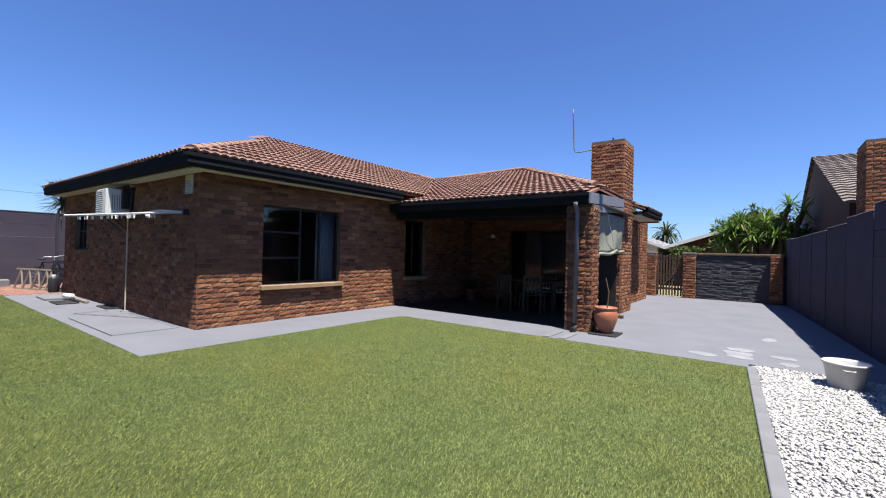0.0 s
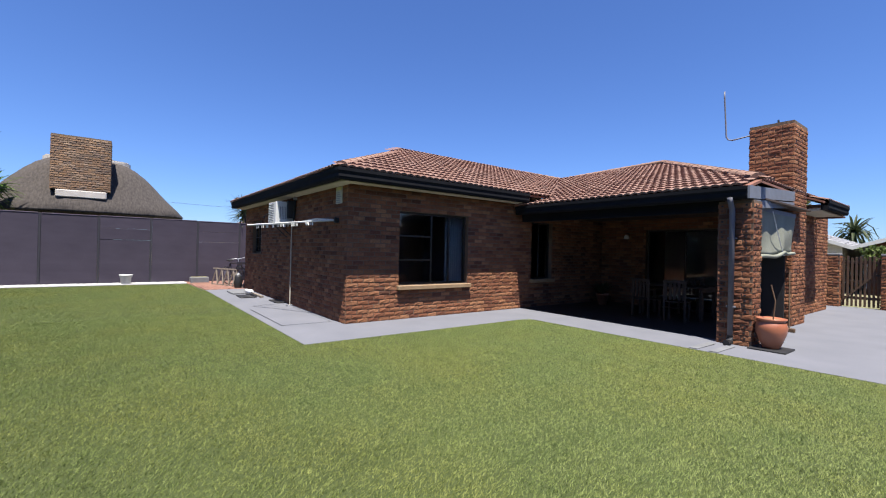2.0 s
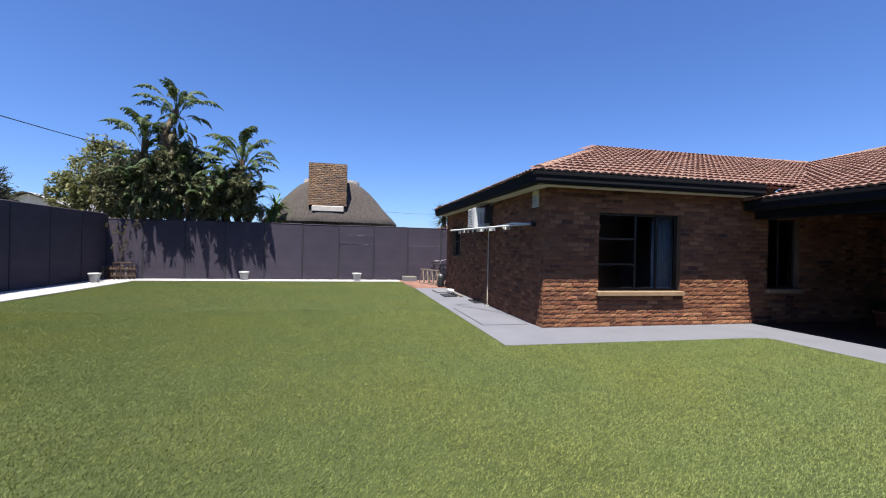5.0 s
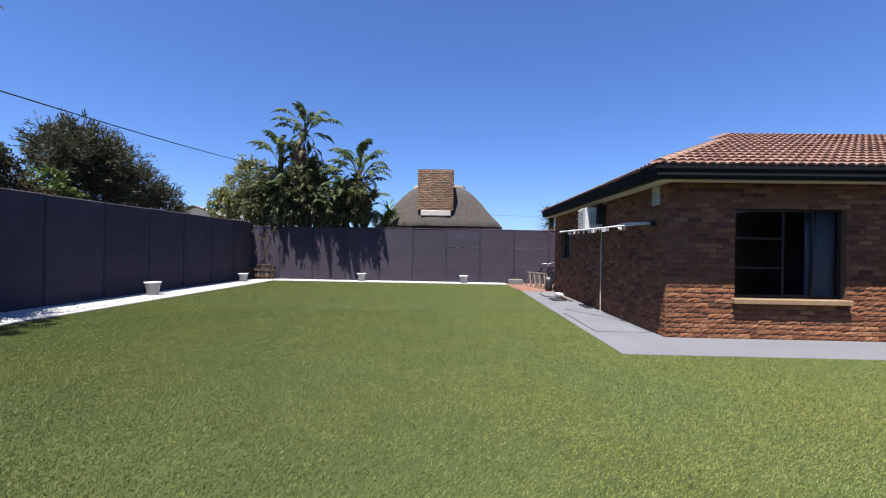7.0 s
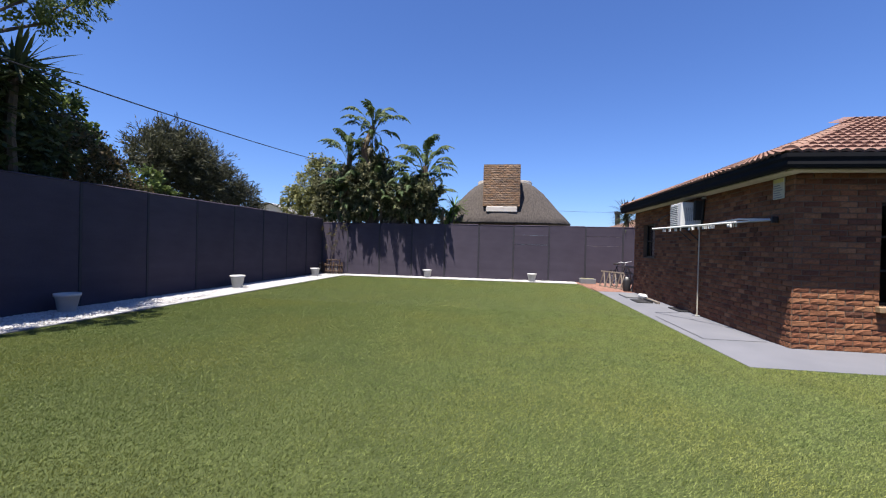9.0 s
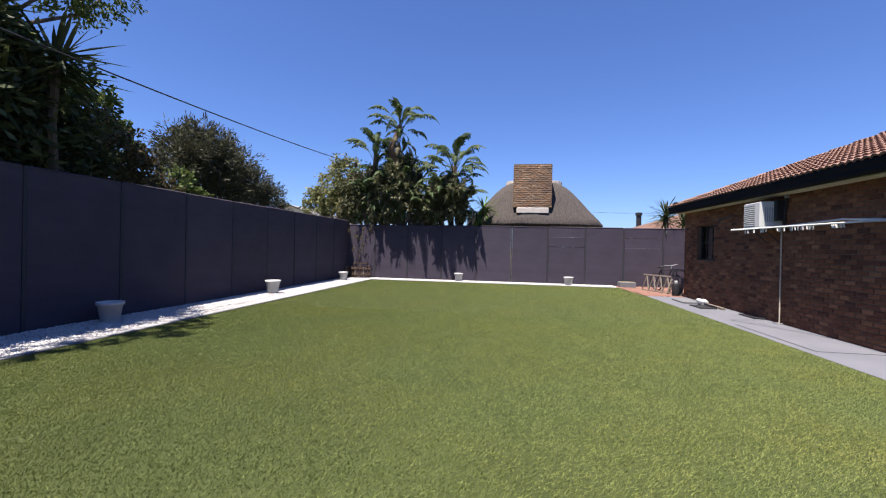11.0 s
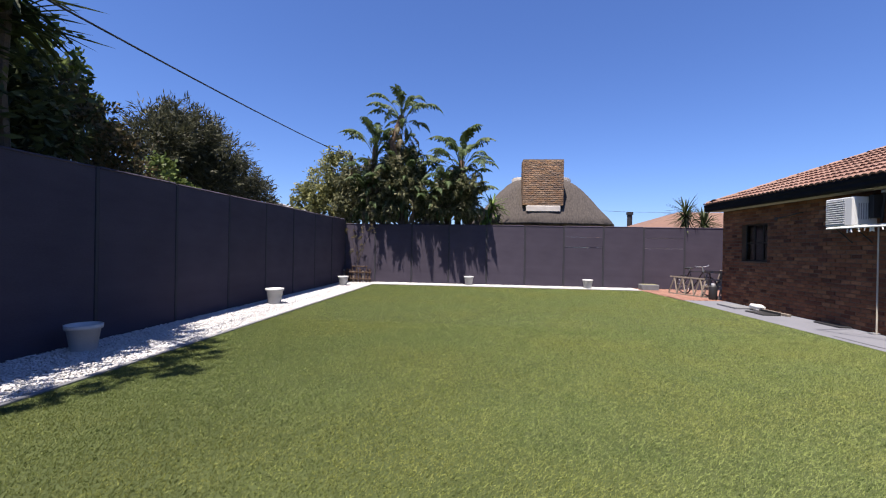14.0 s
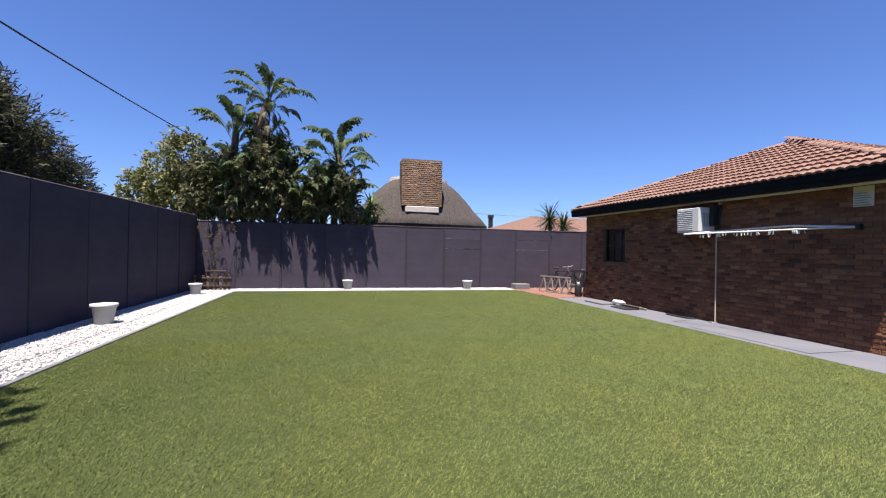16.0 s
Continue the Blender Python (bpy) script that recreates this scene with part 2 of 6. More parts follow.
M_PALMLEAF = leaf_mat("paddle_leaf", (0.075, 0.105, 0.041), (0.037, 0.060, 0.024), 0.2, 0.6)
M_DRYLEAF = leaf_mat("dry_paddle_leaf", (0.15, 0.125, 0.08), (0.06, 0.055, 0.034), 0.1, 0.8)
M_GRASS = leaf_mat("grass_blade", (0.230, 0.272, 0.090), (0.036, 0.059, 0.014), 0.22, 0.6, 0.6)
M_LAWN = surface("lawn_backing", (0.050, 0.064, 0.018), (0.033, 0.044, 0.012), scale=0.9, fine=140, rough=0.95, bump=0.6)
# boards coloured dark so that the patio's shade comes out deeper
M_PATIOCEIL = surface("patio_ceiling_shaded", (0.072, 0.050, 0.036), (0.050, 0.034, 0.025), scale=4, rough=0.7, bump=0.1)
# floor colour that carries the covered patio's shade
M_FLOORSHADE = surface("patio_floor_shade", (0.045, 0.032, 0.026), (0.028, 0.02, 0.017), scale=3, fine=60, rough=0.55, bump=0.05)
M_UNDERLAY = surface("roof_underlay", (0.22, 0.10, 0.07), (0.15, 0.07, 0.05), scale=4, rough=0.9, bump=0.1)
M_CURTAIN = surface("curtain_cloth", (0.36, 0.37, 0.41), (0.28, 0.29, 0.33), scale=3, fine=200, rough=0.9, bump=0.1)


def glass_mat():
    m, n, l, p = node_mat("window_glass")
    p.inputs["Base Color"].default_value = (0.75, 0.8, 0.8, 1)
    p.inputs["Roughness"].default_value = 0.02
    p.inputs["Transmission Weight"].default_value = 1.0
    p.inputs["IOR"].default_value = 1.45
    return m


M_GLASS = glass_mat()


# ---- building helpers ----
def mesh_ob(name, bm, mat, parent=None, label=""):
    me = bpy.data.meshes.new(name)
    bmesh.ops.recalc_face_normals(bm, faces=bm.faces)
    bm.to_mesh(me)
    bm.free()
    for mm in (mat if isinstance(mat, (list, tuple)) else [mat]):
        me.materials.append(mm)
    ob = new(name, me)
    if parent is not None:
        ob.parent = parent
        ob.matrix_parent_inverse = parent.matrix_basis.inverted()
    if label:
        ob["label"] = label
    return ob


def part(name, bm, mat, parent, label=""):
    return mesh_ob(name, bm, mat, parent, label)


def smooth(ob):
    ob.data.polygons.foreach_set("use_smooth", [True] * len(ob.data.polygons))
    return ob


def thing(name, label, category, at=(0, 0, 0), group="", kind=""):
    e = new(name)
    e.empty_display_size = 0.2
    e.matrix_basis = Matrix.Translation(at)
    return tagged(e, label, category, group, kind)


def box(bm, a, b, bevel=0.0, turn=None):
    """A box from corner a to corner b, its edges broken by bevel."""
    vs = [bm.verts.new((x, y, z)) for x in (a[0], b[0]) for y in (a[1], b[1]) for z in (a[2], b[2])]
    fs = [bm.faces.new([vs[i] for i in f]) for f in ((0, 1, 3, 2), (4, 6, 7, 5), (0, 4, 5, 1), (2, 3, 7, 6), (0, 2, 6, 4), (1, 5, 7, 3))]
    if turn:
        bmesh.ops.transform(bm, matrix=turn, verts=vs)
    if bevel:
        bmesh.ops.bevel(bm, geom=list({e for f in fs for e in f.edges}), offset=bevel, segments=1, affect="EDGES")
    return bm


def boxed(a, b, bevel=0.0, turn=None):
    return box(bmesh.new(), a, b, bevel, turn)


def rod(bm, a, b, r0, r1=None, seg=8):
    """A round bar from a to b."""
    a, b = Vector(a), Vector(b)
    d = b - a
    m = Matrix.Translation((a + b) / 2) @ d.to_track_quat("Z", "Y").to_matrix().to_4x4()
    bmesh.ops.create_cone(bm, cap_ends=True, segments=seg, radius1=r0, radius2=r0 if r1 is None else r1, depth=d.length, matrix=m)
    return bm


def sweep(bm, pts, radii, seg=8):
    """One skin along a bent line."""
    pts = [Vector(p) for p in pts]
    rings = []
    for i, p in enumerate(pts):
        d = (pts[min(i + 1, len(pts) - 1)] - pts[max(i - 1, 0)]).normalized()
        x = d.cross(Vector((0.31, 0.83, 0.47))).normalized()
        y = d.cross(x)
        rings.append([bm.verts.new(p + (x * math.cos(2 * math.pi * k / seg) + y * math.sin(2 * math.pi * k / seg)) * radii[i]) for k in range(seg)])
    for q, w in zip(rings, rings[1:]):
        for k in range(seg):
            bm.faces.new((q[k], q[(k + 1) % seg], w[(k + 1) % seg], w[k]))
    bm.faces.new(rings[0][::-1])
    bm.faces.new(rings[-1])
    return bm


def tube(bm, pts, r, seg=8):
    return sweep(bm, pts, [r] * len(pts), seg)


def lathe(bm, profile, at=(0, 0, 0), seg=28):
    """A turned body from (radius, height) pairs."""
    rings = []
    for r, z in profile:
        rings.append([bm.verts.new((at[0] + r * math.cos(2 * math.pi * i / seg), at[1] + r * math.sin(2 * math.pi * i / seg), at[2] + z)) for i in range(seg)])
    for q, w in zip(rings, rings[1:]):
        for i in range(seg):
            bm.faces.new((q[i], q[(i + 1) % seg], w[(i + 1) % seg], w[i]))
    bm.faces.new(rings[0][::-1])
    bm.faces.new(rings[-1])
    return bm


def slab(bm, poly, z0, z1):
    """A prism over a flat outline."""
    lo = [bm.verts.new((x, y, z0)) for x, y in poly]
    hi = [bm.verts.new((x, y, z1)) for x, y in poly]
    bm.faces.new(lo[::-1])
    bm.faces.new(hi)
    k = len(poly)
    for i in range(k):
        bm.faces.new((lo[i], lo[(i + 1) % k], hi[(i + 1) % k], hi[i]))
    return bm


def soup(name, verts, faces, mat, parent=None, label=""):
    me = bpy.data.meshes.new(name)
    me.from_pydata(verts, [], faces)
    me.materials.append(mat)
    ob = new(name, me)
    if parent is not None:
        ob.parent = parent
        ob.matrix_parent_inverse = parent.matrix_basis.inverted()
    if label:
        ob["label"] = label
    return ob


def wall_with_holes(name, label, p0, along, length, height, thick, holes, mat):
    """A wall of that thickness with real openings. holes: (u0, u1, z0, z1) along it. Its outer face is at p0, it thickens to the left of along."""
    us = sorted({0.0, length, *[h[0] for h in holes], *[h[1] for h in holes]})
    zs = sorted({0.0, height, *[h[2] for h in holes], *[h[3] for h in holes]})
    bm = bmesh.new()
    ax, ay = along
    turn = Matrix(((ax, -ay, 0, p0[0]), (ay, ax, 0, p0[1]), (0, 0, 1, p0[2]), (0, 0, 0, 1)))
    for u0, u1 in zip(us, us[1:]):
        run = None
        for z0, z1 in zip(zs, zs[1:]):
            solid = not any(h[0] - 1e-6 <= u0 and u1 <= h[1] + 1e-6 and h[2] - 1e-6 <= z0 and z1 <= h[3] + 1e-6 for h in holes)
            if solid:
                run = (run[0], z1) if run else (z0, z1)
            if run and (not solid or z1 == zs[-1]):
                box(bm, (u0, 0, run[0]), (u1, thick, run[1]), turn=turn)
                run = None
    ob = mesh_ob(name, bm, mat)
    return tagged(ob, label, "wall", kind="structure")


# ---- plan ----
SX0, SX1, SY = -15.45, -7.42, 3.30        # south wall: ends and face
EY1 = 11.6                                # back of the covered patio
FARX, LEFTY = -19.0, -9.42                 # fences
Z1, Z2, ZR = 2.86, 2.535, 4.65             # eaves and ridge
ZE = 2.81                                 # east eave
WALLTOP = 2.66


def right_x(y):
    """Face of the leaning right-hand boundary."""
    return 2.05 - 0.078 * y


def kerb_x(y):
    return 0.22 - 0.049 * y


# ---- ground ----
def sheet(name, label, poly, z0, z1, mat, category="ground"):
    return tagged(mesh_ob(name, slab(bmesh.new(), poly, z0, z1), mat), label, category, kind="structure")


sheet("ground", "bare dry ground around the gardens", [(-900, -900), (900, -900), (900, 900), (-900, 900)], -0.30, -0.05, M_SOIL)
LAWN = [(-17.9, -7.95), (kerb_x(-7.95), -7.95), (-0.12, 6.9), (-6.0, 6.9), (-6.14, 6.6), (-6.14, 2.1), (-15.0, 2.1), (-17.9, 1.9)]
lawn = sheet("lawn", "short green artificial grass lawn", LAWN, -0.06, 0.0, M_LAWN, "lawn")
sheet("paving", "blue-grey painted concrete paving round the house", [(-15.2, 2.1), (-6.14, 2.1), (-6.14, 6.6), (-6.0, 6.9), (-0.1, 6.9), (-0.1, 7.1), (1.62, 7.1), (0.82, 17.4), (-3.6, 17.4), (-3.6, 13.0), (-15.2, 13.0)], -0.06, 0.006, M_CONC, "paving")
sheet("gravel_bed", "bed of white gravel along the fence", [(-19.1, -9.52), (2.3, -9.52), (1.9, -8.0), (-17.98, -8.0), (-17.98, 1.9), (-19.1, 1.9)], -0.06, -0.012, M_GRAVELBED, "gravel")
sheet("gravel_bed_side", "bed of white gravel beside the kerb", [(kerb_x(-8.05) + 0.05, -8.05), (right_x(-8.05) + 0.1, -8.05), (right_x(7) + 0.1, 7.1), (-0.07, 7.1)], -0.06, -0.012, M_GRAVELBED, "gravel")
sheet("red_bed", "sand bed under the red brick paving", [(-19.1, 1.9), (-17.9, 1.9), (-15.2, 2.1), (-15.2, 6.5), (-19.1, 6.5)], -0.06, -0.02, M_MORTAR, "paving")


def kerb_run(name, label, a, b, width=0.1, piece=1.0):
    """A row of kerb stones between two points."""
    holder = thing(name, label, "kerb", kind="structure")
    a, b = Vector((*a, 0)), Vector((*b, 0))
    n = max(1, round((b - a).length / piece))
    ang = math.atan2(b.y - a.y, b.x - a.x)
    step = (b - a).length / n
    for i in range(n):
        o = part("kerb_stone", boxed((0.004, 0, -0.05), (step - 0.004, width, 0.022), 0.006), M_KERB, holder)
        o.matrix_basis = Matrix.Translation(a + (b - a) * (i / n)) @ Matrix.Rotation(ang, 4, "Z")


kerb_run("kerb", "grey concrete edging between lawn and gravel", (kerb_x(-7.9) + 0.1, -7.9), (-0.02, 6.9), 0.1)
kerb_run("kerb_left", "grey concrete edging along the white gravel", (-17.9, -7.99), (0.6, -7.99), 0.06)
kerb_run("kerb_far", "grey concrete edging along the far gravel", (-17.88, -8.0), (-17.88, 1.9), 0.09)


# ---- brickwork ----
BRICK_MESHES = {}


def brick_mesh(w, mat, kind=0):
    """A rock-faced brick: its front is split unevenly, its edges chipped. kind picks one of several faces."""
    key = (round(w, 2), mat.name, kind)
    if key not in BRICK_MESHES:
        rng = random.Random(kind * 71 + int(key[0] * 100))
        w2, h, e = key[0] / 2, 0.0365, 0.005
        v = [(-w2, -0.002, -h), (w2, -0.002, -h), (w2, -0.002, h), (-w2, -0.002, h)]
        for j in range(3):
            for i in range(4):
                edge = i in (0, 3) or j == 0
                d = rng.uniform(0.007, 0.014) if edge else rng.uniform(0.009, 0.018)
                if j == 2:
                    d = rng.uniform(0.005, 0.012)
                x = -w2 + e + (2 * w2 - 2 * e) * (i / 3 + (rng.uniform(-0.08, 0.08) if 0 < i < 3 else 0))
                z = -h + e + (2 * h - 2 * e) * (j / 2 + (rng.uniform(-0.22, 0.1) if j == 1 else 0))
                v.append((x, d, z))
        f = [(4 + j * 4 + i, 8 + j * 4 + i, 9 + j * 4 + i, 5 + j * 4 + i) for j in range(2) for i in range(3)]
        f += [(0, 4, 5, 6, 7, 1), (1, 7, 11, 15, 2), (2, 15, 14, 13, 12, 3), (3, 12, 8, 4, 0)]
        me = bpy.data.meshes.new("brick")
        me.from_pydata(v, [], f)
        me.materials.append(mat)
        BRICK_MESHES[key] = me
    return BRICK_MESHES[key]


def bricks(parent, p0, along, out, length, height, holes=(), near=None, count=300, mats=None, z_from=0.0):
    """Face bricks in running bond on a wall face. The nearest are pieces of their own, the rest one mesh."""
    mat, joined = mats or (M_BRICK, M_BRICK_J)
    along, out, up = Vector((*along, 0)), Vector((*out, 0)), Vector((0, 0, 1))
    p0 = Vector(p0)
    rng = random.Random(int(abs(p0.x * 91 + p0.y * 37) * 10) + 5)
    spots = []
    for i in range(int(height / 0.0845)):
        zc = z_from + i * 0.0845 + 0.045
        free = [(0.0, length)]
        for h in holes:
            if h[2] - 0.02 < zc < h[3] + 0.02:
                free = [q for a, b in free for q in ((a, min(b, h[0])), (max(a, h[1]), b)) if q[1] - q[0] > 0.03]
        u0 = -0.1165 if i % 2 else 0.0
        for a, b in free:
            k = int((a - u0) / 0.233) - 1
            while u0 + k * 0.233 < b:
                s, e = max(a, u0 + k * 0.233 + 0.0055), min(b, u0 + k * 0.233 + 0.2275)
                if e - s > 0.035:
                    spots.append(((s + e) / 2, zc, e - s))
                k += 1
    ref = Vector(near) if near else p0
    spots.sort(key=lambda s: (p0 + along * s[0] + up * s[1] - ref).length)
    basis = Matrix((along, out, up)).transposed().to_4x4()
    inv = parent.matrix_basis.inverted()
    verts, faces = [], []
    for j, (u, z, w) in enumerate(spots):
        m = Matrix.Translation(p0 + along * u + up * z + out * rng.uniform(-0.006, 0.004)) @ basis @ Matrix.Rotation(rng.gauss(0, 0.012), 4, "Y") @ Matrix.Rotation(rng.gauss(0, 0.012), 4, "Z")
        me = brick_mesh(w, mat, rng.randrange(6))
        if j < count:
            o = new("brick", me)
            o.parent = parent
            o.matrix_parent_inverse = inv
            o.matrix_basis = m
        else:
            k = len(verts)
            verts += [tuple(m @ v.co) for v in me.vertices]
            faces += [tuple(q + k for q in f.vertices) for f in me.polygons]
    if verts:
        tagged(soup("brickwork", verts, faces, joined, parent), kind="stuff")


def brick_pier(name, label, category, a, b, height, faces="snew", count=300, mats=None, kind="", cap=None):
    """A square pier or chimney: a mortar core with bricks on its faces."""
    holder = thing(name, label, category, ((a[0] + b[0]) / 2, (a[1] + b[1]) / 2, a[2]), kind=kind)
    part("core", boxed((a[0], a[1], a[2]), (b[0], b[1], a[2] + height)), M_BUFFMORTAR if mats else M_MORTAR, holder)
    spec = {"s": ((a[0], a[1]), (1, 0), (0, -1), b[0] - a[0]), "n": ((b[0], b[1]), (-1, 0), (0, 1), b[0] - a[0]), "e": ((b[0], a[1]), (0, 1), (1, 0), b[1] - a[1]), "w": ((a[0], b[1]), (0, -1), (-1, 0), b[1] - a[1])}
    share = count // len(faces)
    for f in faces:
        p, al, ou, ln = spec[f]
        bricks(holder, (*p, a[2]), al, ou, ln, height, near=(p[0], p[1], 1.0), count=share, mats=mats)
    if cap:
        part("coping", boxed((a[0] - cap, a[1] - cap, a[2] + height - 0.01), (b[0] + cap, b[1] + cap, a[2] + height + 0.05), 0.012), M_KERB, holder, "thin grey mortar coping")
    return holder


# ---- house walls ----
HOLE_S = [(0.93, 1.98, 1.21, 2.21)]
HOLE_E = [(0.91, 2.73, 0.69, 2.20), (4.88, 5.70, 0.73, 2.22)]
HOLE_P = [(1.35, 3.35, 0.0, 2.1)]
wall_s = wall_with_holes("wall_south", "dark brown face brick house wall in shade", (SX0, SY, 0), (1, 0), SX1 - SX0, WALLTOP, 0.22, HOLE_S, M_MORTAR)
wall_e = wall_with_holes("wall_east", "brown face brick wall with a wide window", (SX1, SY + 0.22, 0), (0, 1), 15.58 - SY - 0.22, WALLTOP, 0.22, HOLE_E, M_MORTAR)
wall_p = wall_with_holes("wall_patio_back", "face brick wall at the back of the patio", (SX1 + 0.001, EY1, 0), (1, 0), 4.15, WALLTOP, 0.22, HOLE_P, M_MORTAR)
wall_n = wall_with_holes("wall_side", "face brick side wall behind the chimney", (-3.05, EY1, 0), (0, 1), 4.2, WALLTOP - 0.1, 0.22, [], M_MORTAR)
wall_w = wall_with_holes("wall_west", "plain plastered rear wall of the house", (SX0 + 0.22, 15.8, 0), (0, -1), 15.8 - SY - 0.22, WALLTOP, 0.22, [], M_PLASTER)
wall_b = wall_with_holes("wall_north", "plain plastered rear wall of the house", (-3.05, 15.8, 0), (-1, 0), 12.4, WALLTOP - 0.1, 0.22, [], M_PLASTER)
sheet("floor", "dark tiled floor inside the house", [(-15.2, 3.55), (-7.66, 3.55), (-7.66, 15.6), (-15.2, 15.6)], 0.006, 0.03, M_DARKROOM, "floor")
# dark sheet from the roof's shadow edge inwards, shade put into its colour
sheet("floor_patio", "patio floor sheet coloured dark for the roof's shade", [(-7.41, 8.06), (-2.92, 8.06), (-2.92, 8.3), (-2.75, 8.3), (-2.75, 11.0), (-3.5, 11.0), (-3.5, 11.59), (-7.41, 11.59)], 0.002, 0.011, M_FLOORSHADE, "floor")
sheet("ceiling", "plain ceiling of the rooms", [(-15.2, 3.55), (-7.66, 3.55), (-7.66, 15.6), (-15.2, 15.6)], 2.58, 2.62, M_PLASTER, "ceiling")
sheet("ceiling_patio", "boarded ceiling of the covered patio", [(-7.4, 8.06), (-2.49, 8.40), (-2.49, 11.44), (-3.63, 11.44), (-3.63, 11.6), (-7.4, 11.6)], 2.40, 2.43, M_PATIOCEIL, "ceiling")
sheet("ceiling_lounge", "plain ceiling of the room behind the patio", [(-7.43, 11.81), (-3.06, 11.81), (-3.06, 15.6), (-7.43, 15.6)], 2.50, 2.56, M_PLASTER, "ceiling")
tagged(mesh_ob("wall_inner", boxed((-11.6, 7.9, 0.03), (-7.64, 8.0, 2.58)), M_DARKROOM), "plain inner wall between the rooms", "wall", kind="structure")
tagged(mesh_ob("wall_inner_back", boxed((-11.7, 3.55, 0.03), (-11.6, 15.58, 2.58)), M_DARKROOM), "plain inner wall behind the rooms", "wall", kind="structure")
bricks(wall_s, (SX0, SY, 0), (1, 0), (0, -1), SX1 - SX0, WALLTOP, HOLE_S, near=(SX1 - 1.2, SY, 0.9))
bricks(wall_e, (SX1, SY, 0), (0, 1), (1, 0), EY1 - SY, WALLTOP, [(h[0] + 0.22, h[1] + 0.22, h[2], h[3]) for h in HOLE_E], near=(SX1, SY + 1.3, 0.5))
bricks(wall_p, (SX1, EY1, 0), (1, 0), (0, -1), 4.0, WALLTOP, HOLE_P, count=150)
bricks(wall_n, (-3.05, EY1, 0), (0, 1), (1, 0), 4.2, WALLTOP - 0.12, count=200, near=(-3.05, 12.4, 1.2))

# piers, chimney
column = brick_pier("brick_column", "square face brick column at the patio corner", "column", (-2.91, 7.84, 0), (-2.42, 8.22, 0), 2.32, kind="structure")
chimney = brick_pier("chimney", "tall square face brick chimney beside the patio", "chimney", (-3.48, 11.02, 0), (-2.69, 11.98, 0), 4.29, faces="sewn", cap=0.0)
# black panel added over the bricks to deepen the shade on this face
part("shade_panel", boxed((-3.46, 10.965, 0.02), (-2.80, 11.01, 2.25), 0.006), M_BLACKPLASTIC, chimney, "black panel added for the deep shade under the roof")


def hole_blocks(parent, p0, along, out, columns, height, chance, seed):
    """Black blocks painting the shade of core holes in bricks, perforated beds laid outwards."""
    rng = random.Random(seed)
    along, out = Vector((*along, 0)), Vector((*out, 0))
    bm = bmesh.new()
    for i in range(int(height / 0.0845)):
        for c in columns:
            if rng.random() < chance:
                p = Vector(p0) + along * (c + rng.uniform(-0.008, 0.008)) + Vector((0, 0, i * 0.0845 + 0.045))
                q = p + out * 0.0185
                r = along * 0.014 + Vector((0, 0, 0.014))
                lo, hi = p - r, q + r
                box(bm, [min(lo[k], hi[k]) for k in range(3)], [max(lo[k], hi[k]) for k in range(3)])
    tagged(part("hole_blocks", bm, M_BLACKPLASTIC, parent, "black blocks for the shaded core holes in the bricks"), kind="stuff")


hole_blocks(column, (-2.91, 7.84, 0), (1, 0), (0, -1), (0.06, 0.40), 2.3, 0.6, 1)
hole_blocks(column, (-2.42, 7.84, 0), (0, 1), (1, 0), (0.07, 0.19, 0.31), 2.3, 0.55, 2)
hole_blocks(chimney, (-2.69, 11.02, 0), (0, 1), (1, 0), (0.08, 0.28, 0.5, 0.72, 0.88), 4.2, 0.35, 3)
bm = bmesh.new()
box(bm, (-3.29, 11.3, 4.295), (-2.89, 11.7, 4.34), 0.008)
rod(bm, (-3.09, 11.5, 4.33), (-3.09, 11.5, 4.47), 0.02)
part("cowl", bm, M_BLACKPLASTIC, chimney, "flat black metal chimney cover")


# ---- tiled roof ----
def tile_mesh(mat):
    me = bpy.data.meshes.new("roof_tile")
    xs = [-0.15, -0.11, -0.075, -0.04, 0.0, 0.04, 0.075, 0.11, 0.15]
    zs = [0.004, 0.023, 0.030, 0.023, 0.002, 0.023, 0.030, 0.023, 0.004]
    v = [(x, 0.0, z + 0.042) for x, z in zip(xs, zs)] + [(x, 0.39, z) for x, z in zip(xs, zs)] + [(x, 0.004, z + 0.004) for x, z in zip(xs, zs)]
    f = [(i, i + 1, i + 10, i + 9) for i in range(8)] + [(i + 1, i, i + 18, i + 19) for i in range(8)]
    me.from_pydata(v, [], f)
    me.materials.append(mat)
    return me


TILE = tile_mesh(M_TILE)


def inside(p, poly):
    hit = False
    for (x0, y0), (x1, y1) in zip(poly, poly[1:] + poly[:1]):
        if (y0 > p[1]) != (y1 > p[1]) and p[0] < (x1 - x0) * (p[1] - y0) / (y1 - y0) + x0:
            hit = not hit
    return hit


